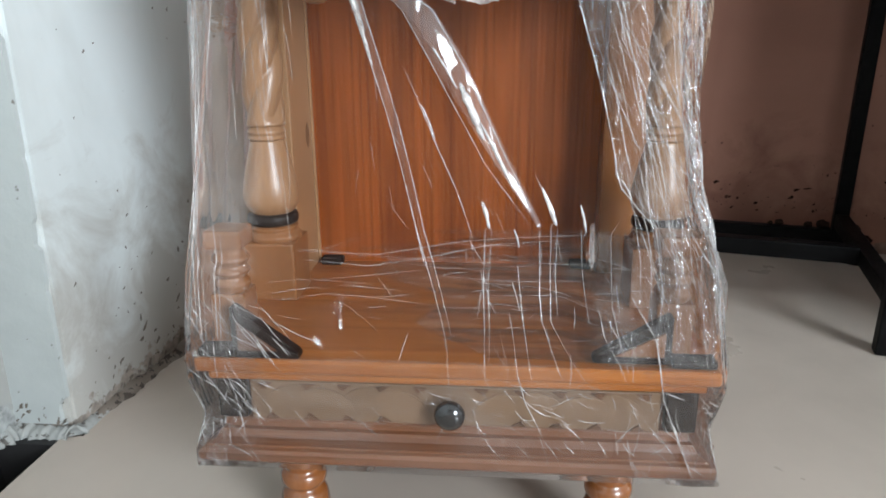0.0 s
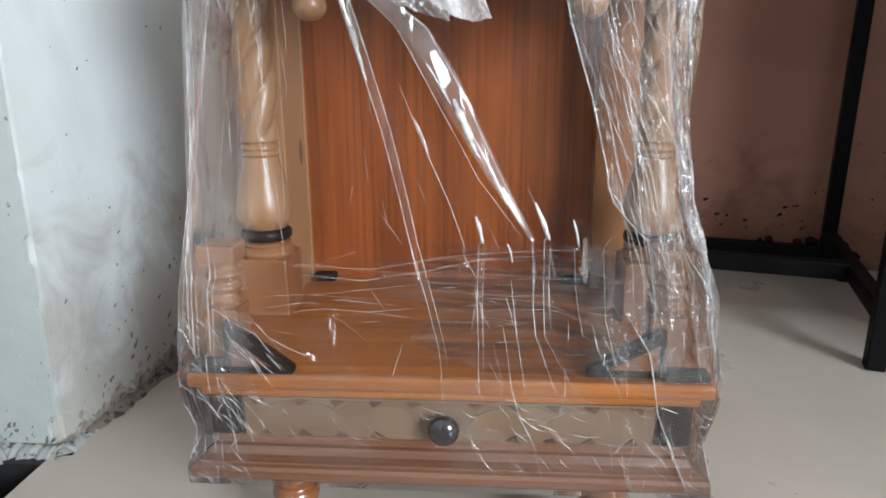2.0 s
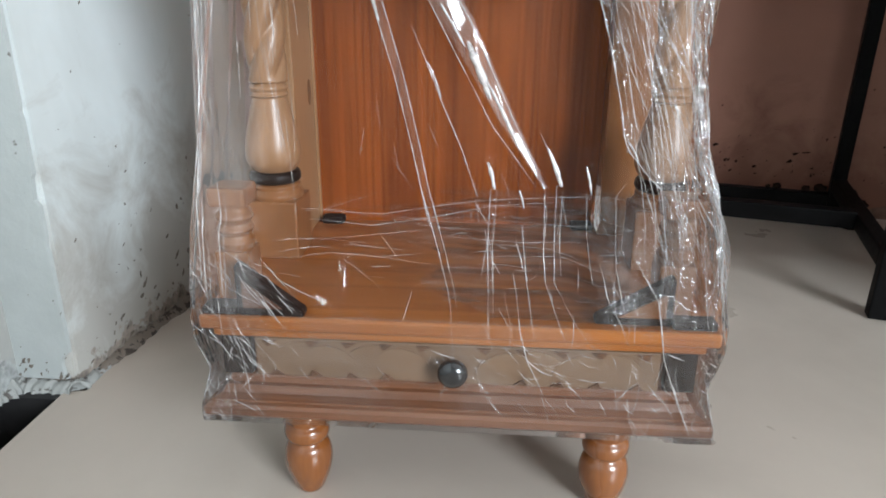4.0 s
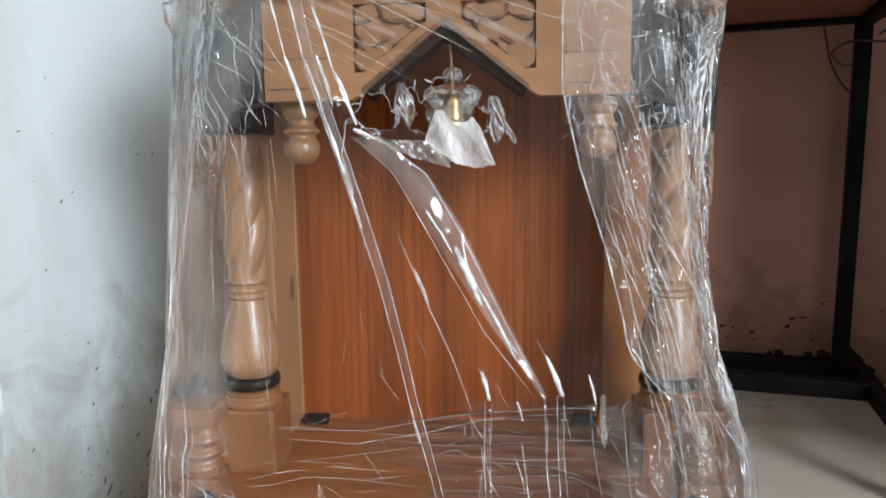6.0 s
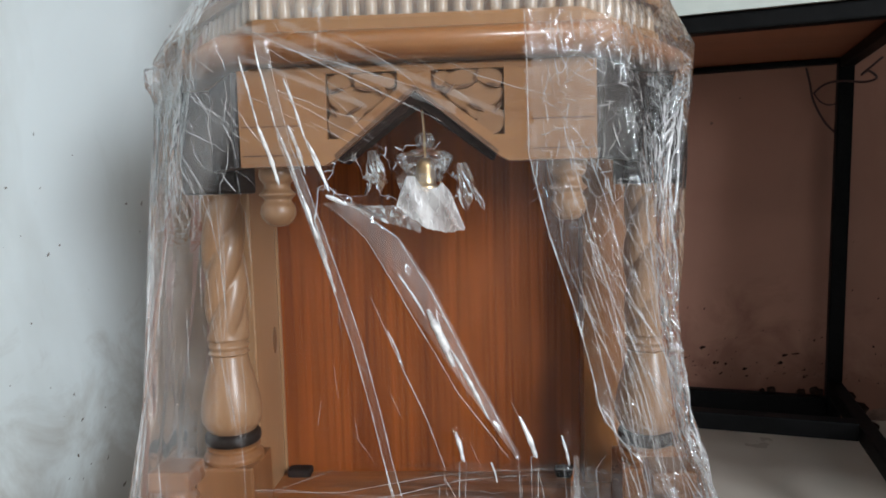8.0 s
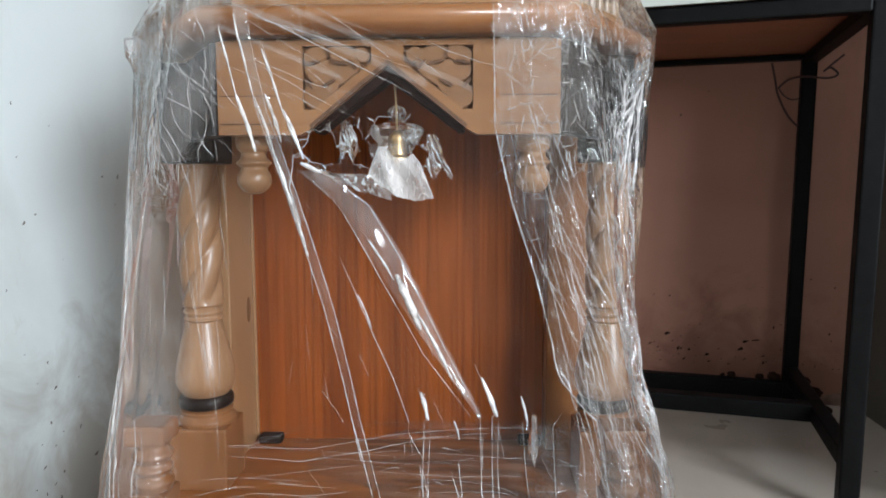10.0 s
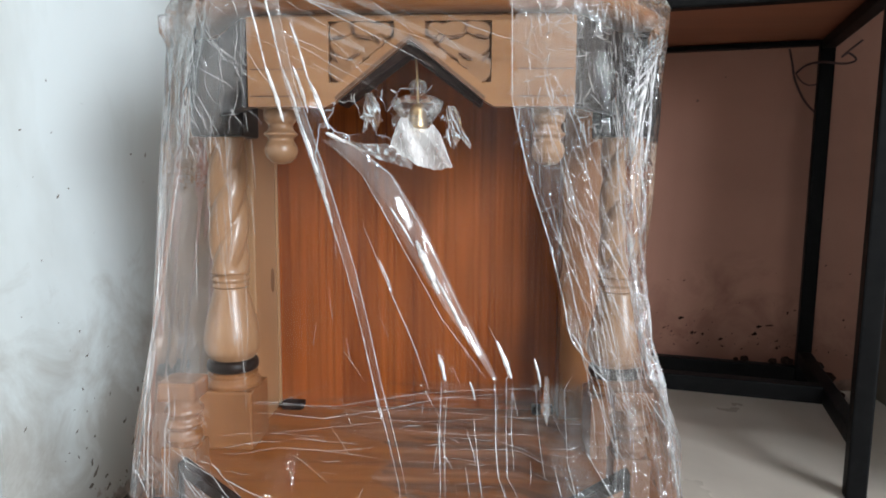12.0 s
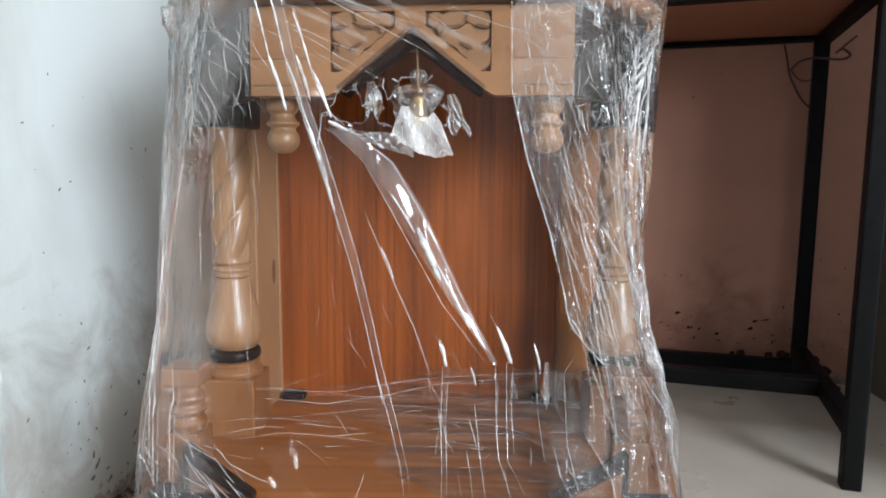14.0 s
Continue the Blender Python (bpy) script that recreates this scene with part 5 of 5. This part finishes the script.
    # edges of the long folds
    for pts, rad in (
        ([(-0.100, 0.604), (-0.098, 0.585), (-0.090, 0.531), (-0.074, 0.474), (-0.050, 0.389), (-0.030, 0.300), (-0.002, 0.208), (0.001, 0.165)], 0.00042),
        ([(-0.093, 0.604), (-0.090, 0.585), (-0.083, 0.531), (-0.066, 0.474), (-0.043, 0.389), (-0.024, 0.300), (0.003, 0.208)], 0.00042),
        ([(-0.082, 0.578), (-0.072, 0.531), (-0.060, 0.503), (-0.050, 0.494)], 0.0006),
        ([(-0.066, 0.503), (-0.071, 0.480), (-0.064, 0.452)], 0.0006),
        ([(-0.060, 0.490), (-0.036, 0.466), (-0.012, 0.422), (0.025, 0.352), (0.062, 0.303)], 0.0003),
        ([(-0.048, 0.492), (-0.014, 0.466), (0.010, 0.424), (0.041, 0.358), (0.069, 0.303)], 0.0005),
        ([(0.069, 0.303), (0.070, 0.250), (0.072, 0.230), (0.088, 0.192)], 0.0004),
        ([(-0.036, 0.425), (-0.013, 0.367), (0.003, 0.330), (0.016, 0.293)], 0.0004),
        ([(0.021, 0.325), (0.030, 0.304), (0.026, 0.300), (0.025, 0.258), (0.028, 0.188)], 0.00036),
        ([(0.031, 0.300), (0.029, 0.258), (0.031, 0.205)], 0.0003),
        ([(0.064, 0.345), (0.082, 0.308), (0.078, 0.305), (0.078, 0.265), (0.079, 0.230), (0.106, 0.191)], 0.00036),
        ([(0.083, 0.303), (0.082, 0.265), (0.084, 0.235)], 0.0003),
        ([(0.052, 0.273), (0.057, 0.230), (0.064, 0.192)], 0.0004),
        ([(0.101, 0.302), (0.103, 0.270), (0.107, 0.237)], 0.0004),
        ([(0.130, 0.312), (0.123, 0.300), (0.123, 0.251), (0.133, 0.212)], 0.0004),
        ([(0.076, 0.612), (0.079, 0.521), (0.092, 0.468), (0.110, 0.413), (0.126, 0.352), (0.132, 0.337), (0.152, 0.312), (0.160, 0.262), (0.158, 0.232)], 0.0006),
        ([(0.137, 0.259), (0.156, 0.228), (0.164, 0.181), (0.192, 0.111)], 0.0006),
        ([(0.046, 0.236), (0.050, 0.216), (0.053, 0.196), (0.060, 0.170), (0.074, 0.140)], 0.00045),
        ([(0.113, 0.250), (0.118, 0.228), (0.131, 0.205), (0.137, 0.190)], 0.0004),
        ([(0.047, 0.262), (0.052, 0.247), (0.054, 0.238)], 0.0005),
        ([(-0.125, 0.283), (-0.060, 0.279), (0.010, 0.290), (0.080, 0.296), (0.140, 0.300)], 0.00022),
        ([(-0.010, 0.262), (0.050, 0.259), (0.110, 0.263)], 0.0002),
        ([(0.020, 0.247), (0.080, 0.250), (0.130, 0.245)], 0.0002),
        ([(0.030, 0.276), (0.090, 0.274), (0.140, 0.279)], 0.0002),
        ([(-0.140, 0.252), (-0.070, 0.246), (-0.020, 0.240)], 0.00016),
        ([(0.070, 0.648), (0.084, 0.670), (0.088, 0.700)], 0.0012),
        ([(0.088, 0.660), (0.096, 0.675)], 0.0008),
        ([(-0.105, 0.625), (-0.112, 0.660), (-0.100, 0.700)], 0.0009),
        ([(0.010, 0.640), (0.014, 0.652), (0.022, 0.655)], 0.0006),
        ([(0.100, 0.622), (0.130, 0.640), (0.135, 0.690)], 0.0008),
        # upright glints of the slack side, put in as strands
        ([(-0.247, 0.470), (-0.246, 0.440), (-0.244, 0.405)], 0.0013),
        ([(-0.241, 0.385), (-0.239, 0.350), (-0.238, 0.318)], 0.0012),
        ([(-0.205, 0.345), (-0.203, 0.322), (-0.200, 0.300)], 0.0009),
        ([(-0.030, 0.300), (-0.026, 0.283), (-0.022, 0.268)], 0.0003),
        ([(-0.035, 0.220), (-0.040, 0.204)], 0.0003),
        ([(-0.120, 0.276), (-0.068, 0.270), (-0.018, 0.277), (0.027, 0.287), (0.088, 0.293)], 0.0003),
        ([(-0.115, 0.612), (-0.060, 0.585), (-0.010, 0.560), (0.020, 0.545)], 0.0004),
        ([(-0.100, 0.600), (-0.045, 0.583), (0.020, 0.562)], 0.0003),
    ):
        strand(pts, rad)
    # broad white shards painted where the folds catch the window
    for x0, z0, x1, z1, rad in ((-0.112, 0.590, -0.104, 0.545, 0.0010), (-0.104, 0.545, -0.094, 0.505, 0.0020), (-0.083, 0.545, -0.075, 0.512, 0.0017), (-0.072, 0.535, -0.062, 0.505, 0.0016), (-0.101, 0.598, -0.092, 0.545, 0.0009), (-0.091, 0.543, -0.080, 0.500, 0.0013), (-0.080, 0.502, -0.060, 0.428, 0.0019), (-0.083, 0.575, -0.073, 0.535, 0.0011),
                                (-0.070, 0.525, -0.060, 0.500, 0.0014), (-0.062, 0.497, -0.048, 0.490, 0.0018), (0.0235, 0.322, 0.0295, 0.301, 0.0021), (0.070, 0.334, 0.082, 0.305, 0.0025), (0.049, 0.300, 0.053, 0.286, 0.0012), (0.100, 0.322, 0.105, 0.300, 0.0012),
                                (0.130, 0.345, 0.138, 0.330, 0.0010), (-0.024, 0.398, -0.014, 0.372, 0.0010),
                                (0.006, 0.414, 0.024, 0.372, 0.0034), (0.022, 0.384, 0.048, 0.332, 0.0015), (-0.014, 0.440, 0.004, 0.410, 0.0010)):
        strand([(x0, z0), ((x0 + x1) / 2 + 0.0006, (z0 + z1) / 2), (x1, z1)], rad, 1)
    # long upright glints painted as white strands beside thinner pleats at the slack side
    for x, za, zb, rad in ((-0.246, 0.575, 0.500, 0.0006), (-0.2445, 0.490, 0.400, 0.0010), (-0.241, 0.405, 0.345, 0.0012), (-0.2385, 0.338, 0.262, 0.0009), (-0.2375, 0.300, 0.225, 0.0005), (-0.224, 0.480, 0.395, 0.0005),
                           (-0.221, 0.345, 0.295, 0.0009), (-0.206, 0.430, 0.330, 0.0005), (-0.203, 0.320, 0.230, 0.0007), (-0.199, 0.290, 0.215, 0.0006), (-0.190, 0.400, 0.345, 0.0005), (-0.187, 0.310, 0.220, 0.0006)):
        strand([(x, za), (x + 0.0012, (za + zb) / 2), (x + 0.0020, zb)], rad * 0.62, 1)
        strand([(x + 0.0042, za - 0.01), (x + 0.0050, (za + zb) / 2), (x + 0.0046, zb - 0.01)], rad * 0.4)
    for hx, hz, ax, az, tilt in TEARS:
        ring = []
        for k in range(25):
            a = 2 * math.pi * k / 24
            f = 1.04 * ragged(a, hx)
            u, v = ax * f * math.cos(a), az * f * math.sin(a)
            ring.append((hx + u * math.cos(tilt) - v * math.sin(tilt) + rng.normal(0, 0.0006), hz + u * math.sin(tilt) + v * math.cos(tilt) + rng.normal(0, 0.0006)))
        strand(ring, 0.00025)
        for k in range(11):
            a = rng.uniform(0, 2 * math.pi)
            u, v = ax * 1.02 * ragged(a, hx) * math.cos(a), az * 1.02 * ragged(a, hx) * math.sin(a)
            x, z = hx + u * math.cos(tilt) - v * math.sin(tilt), hz + u * math.sin(tilt) + v * math.cos(tilt)
            g = rng.uniform(0.2, 0.6)
            strand([(x, z), (x + u * g * 0.5 + rng.normal(0, 0.001), z + v * g * 0.5), (x + u * g, z + v * g + rng.normal(0, 0.0015))], rng.uniform(0.0002, 0.0007))
    me = bpy.data.meshes.new("pleats")
    me.from_pydata(verts, [], faces)
    me.polygons.foreach_set("use_smooth", np.ones(len(me.polygons), bool))
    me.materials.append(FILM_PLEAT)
    me.materials.append(FILM_GLINT)
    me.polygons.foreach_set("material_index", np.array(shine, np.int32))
    return me


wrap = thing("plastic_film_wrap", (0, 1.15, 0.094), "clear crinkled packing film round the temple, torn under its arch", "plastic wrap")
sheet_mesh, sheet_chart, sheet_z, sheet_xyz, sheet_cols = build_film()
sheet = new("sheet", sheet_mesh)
pleats = tagged(new("pleats", film_strands(sheet_chart, sheet_z, sheet_xyz, sheet_cols)), "thin pleats of gathered film and white strands laid as glints", kind="stuff")
pleats.parent, pleats.matrix_parent_inverse = wrap, anchor(wrap).inverted()
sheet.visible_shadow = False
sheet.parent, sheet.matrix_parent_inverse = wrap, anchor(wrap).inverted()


def flap(name, cx, cz, half_x, half_z, y, tilt, seed, mat, label):
    """A loose torn tongue of film: a small curled sheet with a ragged edge."""
    rng = random.Random(seed)
    bm = bmesh.new()
    n, m = 22, 16
    grid = []
    for j in range(m + 1):
        v = j / m
        wide = half_x * (0.45 + 0.75 * (1 - v) + 0.10 * math.sin(9 * v + seed))
        row = []
        for i in range(n + 1):
            u = 2 * i / n - 1
            px = cx + u * wide + tilt * (v - 0.5) * half_x
            pz = cz + (v - 0.5) * 2 * half_z + (0.004 * math.sin(5 * u + seed) + rng.uniform(-0.0012, 0.0012)) * (1 - v)
            py = y + 0.006 * (1 - v) * math.sin(2.2 * u + seed) - 0.010 * (1 - v) ** 2 + 0.0022 * math.sin(7 * u + 6 * v)
            row.append(bm.verts.new((px, py, pz)))
        grid.append(row)
    for a, b in zip(grid, grid[1:]):
        for i in range(n):
            bm.faces.new((a[i], a[i + 1], b[i + 1], b[i]))
    return part(name, bm, mat, wrap, label, True)


def crumpled(outline_low, outline_high, x0, x1, y, dip, seed, cols=26, rows=9):
    """A torn, crumpled piece of film between two edges, faceted by its creases."""
    rng = random.Random(seed)
    bm = bmesh.new()
    grid = []
    for i in range(cols + 1):
        u = i / cols
        lo = np.interp(u, *outline_low) + rng.uniform(-0.0006, 0.0006)
        hi = np.interp(u, *outline_high) + rng.uniform(-0.0006, 0.0006)
        line = []
        for j in range(rows + 1):
            v = j / rows
            inner = 0 < j < rows
            px = x0 + (x1 - x0) * u + (rng.uniform(-0.0007, 0.0007) if inner else 0)
            py = y - dip * (1 - v) * u + 0.0022 * math.sin(11 * u + 5 * v) + rng.uniform(-0.00025, 0.00025)
            line.append(bm.verts.new((px, py, lo + (hi - lo) * v)))
        grid.append(line)
    for a, b in zip(grid, grid[1:]):
        for j in range(rows):
            if rng.random() < 0.5:
                bm.faces.new((a[j], b[j], b[j + 1]))
                bm.faces.new((a[j], b[j + 1], a[j + 1]))
            else:
                bm.faces.new((a[j], b[j], a[j + 1]))
                bm.faces.new((b[j], b[j + 1], a[j + 1]))
    return bm


# tongue under the bell, whitened for the window it reflects, and the thin grey sail beside it
part("torn_flap", crumpled(((0, 0.2, 0.45, 0.75, 0.9, 1.0), (0.4880, 0.4800, 0.4725, 0.4690, 0.4705, 0.4712)),
                           ((0, 0.16, 0.28, 0.40, 0.58, 0.68, 0.80, 1.0), (0.4900, 0.5100, 0.5085, 0.5005, 0.5000, 0.5040, 0.4970, 0.4725)), -0.0130, 0.0340, 0.9850, 0.008, 4), FILM_WHITE, wrap, "torn tongue of bunched film, the reflected window put in as white")
part("torn_sail", crumpled(((0, 0.3, 0.6, 1.0), (0.4915, 0.4835, 0.4760, 0.4700)), ((0, 0.3, 0.7, 1.0), (0.4935, 0.4895, 0.4885, 0.4860)), -0.0520, 0.0040, 0.9860, 0.003, 6, 22, 5), FILM_GREY, wrap, "thin grey sail of torn film")
# film drawn tight over the bell's crown
crown = lathe(smooth_profile([(0.0010, 0.5420), (0.0050, 0.5400), (0.0066, 0.5350), (0.0050, 0.5305), (0.0110, 0.5285), (0.0180, 0.5265), (0.0205, 0.5235), (0.0195, 0.5190), (0.0150, 0.5130), (0.0115, 0.5080), (0.0105, 0.5050)], 4), (0.0045, 1.022, 0), 40,
              lambda z, a: 0.0009 * math.sin(9 * a + 260 * z) + 0.0006 * math.sin(17 * a - 400 * z))
part("bell_cover", crown, FILM_TWICE, wrap, "crinkled film drawn over the bell", True)
flap("torn_strip", -0.0265, 0.5140, 0.0075, 0.0130, 0.979, -0.5, 3, FILM_TWICE, "")
flap("torn_strip", 0.0365, 0.5030, 0.0070, 0.0140, 0.979, -0.9, 7, FILM_TWICE, "")
flap("loose_fold", 0.1090, 0.2930, 0.0036, 0.0150, 0.985, 0.2, 5, FILM_VEIL, "upright loose fold of grey film")


# ---- the metal table ----
TABLE = pose(0.600, 1.438, 0, 0, 0, -15.6) @ Matrix(((1, 0, 0.014, 0), (0, 1, 0, 0), (0, 0, 1, 0), (0, 0, 0, 1)))
table = thing("metal_frame_table", (0.600, 1.445, 0), "table with a black square-tube steel frame and a white-edged wooden top", "table")


def on_table(x0, x1, y0, y1, z0, z1, bevel=0.002):
    return box(x0, x1, y0, y1, z0, z1, bevel, 2, TABLE)


part("tabletop", on_table(-0.975, 0.022, -0.0165, 0.505, 0.7285, 0.748, 0.001), PLY, table, "wooden board top, brown underneath")
part("top_sheet", on_table(-0.975, 0.022, -0.0165, 0.505, 0.7483, 0.7500, 0.0005), WHITE_EDGE, table, "white laminate sheet")
part("edge_band", on_table(-0.975, 0.022, -0.0215, -0.0170, 0.7265, 0.7502, 0.0008), WHITE_EDGE, table, "white edge band, scuffed")
for lx in (0.0, -0.95):
    for ly in (0.0, 0.472):
        part("leg", on_table(lx - 0.0135, lx + 0.0135, ly - 0.0135, ly + 0.0135, 0.0005, 0.7265, 0.003), STEEL, table)
for ly, z0, z1 in ((0.0, 0.7025, 0.7265), (0.472, 0.7165, 0.7265)):
    part("top_rail", on_table(-0.9363, -0.0137, ly - 0.0125, ly + 0.0125, z0, z1, 0.003), STEEL, table)
for lx in (0.0, -0.95):
    part("side_rail", on_table(lx - 0.0125, lx + 0.0125, 0.0137, 0.4583, 0.708, 0.7265, 0.003), STEEL, table)
    part("low_side_rail", on_table(lx - 0.0125, lx + 0.0125, 0.0137, 0.4583, 0.074, 0.102, 0.003), STEEL, table)
part("low_back_rail", on_table(-0.9363, -0.0137, 0.459, 0.485, 0.018, 0.067, 0.003), STEEL, table)
part("stretcher", on_table(-0.9373, -0.0127, 0.190, 0.220, 0.076, 0.106, 0.003), STEEL, table)

# what lies on the table
book = thing("paper_stack", TABLE @ Vector((-0.24, 0.06, 0.7502)), "low stack of cream papers near the table's edge", "papers")
for k, (x0, x1, h) in enumerate(((-0.330, -0.168, 0.0065), (-0.322, -0.160, 0.0055), (-0.335, -0.175, 0.005))):
    z = 0.7503 + sum((0.0065, 0.0055, 0.005)[:k])
    part("booklet", on_table(x0, x1, 0.004 + 0.003 * k, 0.13, z, z + h - 0.0003, 0.0008), PAPER, book)
dark = thing("black_case", TABLE @ Vector((-0.24, 0.33, 0.7502)), "glossy black case standing on the table", "case")
part("shell", on_table(-0.46, 0.0, 0.20, 0.44, 0.7503, 1.02, 0.012), BLACK_PLASTIC, dark)
part("lid", on_table(-0.455, -0.005, 0.203, 0.437, 1.0205, 1.035, 0.005), BLACK_PLASTIC, dark)
bottle = thing("dark_bottle", TABLE @ Vector((-0.165, 0.10, 0.7502)), "small dark glossy bottle on the table", "bottle")
pt = TABLE @ Vector((-0.165, 0.10, 0))
part("body", lathe(smooth_profile([(0.009, 0.7503), (0.0115, 0.752), (0.0115, 0.800), (0.0085, 0.812), (0.0055, 0.818), (0.0055, 0.832), (0.001, 0.833)], 4), (pt.x, pt.y, 0), 20), KNOB, bottle, "", True)

cloth = bmesh.new()
bmesh.ops.create_grid(cloth, x_segments=60, y_segments=40, size=0.5)
for v in cloth.verts:
    u, w = v.co.x * 2, v.co.y * 2
    fall = max(0.0, 1 - u * u) * max(0.0, 1 - w * w)
    h = 0.050 * fall ** 0.45 * (0.62 + 0.42 * math.sin(2.2 * u + 1.5 * w - 0.3)) + 0.007 * math.sin(17 * u + 6 * w + 2 * math.sin(5 * w)) * fall ** 0.3
    v.co = TABLE @ Vector((-0.030 + 0.085 * u, 0.075 + 0.07 * w, 0.7512 + max(0.0, h)))
bmesh.ops.solidify(cloth, geom=list(cloth.faces), thickness=-0.0008)
tagged(finish("folded_cloth", cloth, CLOTH, True), "crumpled beige cloth heaped on the table", "cloth")

# loose wire at the back leg
def tpt(x, y, z):
    return tuple(TABLE @ Vector((x + 0.006, y, z + 0.008)))


wire = thing("loose_wire", tpt(-0.03, 0.44, 0.70), "thin dark wire looped round the table's back leg", "wire")
part("strand", tube(arc_points([tpt(-0.075, 0.462, 0.7035), tpt(-0.068, 0.462, 0.675), tpt(-0.060, 0.463, 0.640), tpt(-0.040, 0.465, 0.600), tpt(-0.020, 0.475, 0.580)]), 0.0021), WIRE, wire)
part("loop", tube(arc_points([tpt(-0.060, 0.463, 0.655), tpt(-0.045, 0.445, 0.668), tpt(-0.018, 0.440, 0.672), tpt(0.022, 0.445, 0.668), tpt(0.042, 0.455, 0.676), tpt(0.030, 0.462, 0.690), tpt(0.019, 0.46, 0.684), tpt(0.050, 0.450, 0.712)]), 0.0021), WIRE, wire)
part("lower_loop", tube(arc_points([tpt(-0.060, 0.464, 0.655), tpt(-0.050, 0.464, 0.640), tpt(-0.034, 0.472, 0.632), tpt(-0.018, 0.470, 0.634)]), 0.0014), WIRE, wire)

# crumbs of dirt by the back leg
dirt = bmesh.new()
rng = random.Random(21)
for x, y, z, size in ((-0.055, 0.478, 0.067, 0.012), (-0.028, 0.480, 0.067, 0.017), (-0.110, 0.480, 0.067, 0.012), (-0.128, 0.476, 0.067, 0.008), (0.040, 0.482, 0.0, 0.030), (0.068, 0.480, 0.0, 0.022), (0.036, 0.455, 0.0, 0.020), (0.050, 0.478, 0.040, 0.020), (0.030, 0.480, 0.062, 0.016)):
    size *= 0.72
    lump = bmesh.ops.create_icosphere(dirt, subdivisions=2, radius=size)["verts"]
    for v in lump:
        v.co *= 1 + rng.uniform(-0.22, 0.22)
        v.co.z *= 0.75
    bmesh.ops.transform(dirt, matrix=Matrix.Translation(TABLE @ Vector((x, y, z + size * 0.55))), verts=lump)
tagged(finish("dirt_clods", dirt, CHIP_BROWN, True), "dark crumbly clods lying by the table's back leg", "dirt", kind="stuff")
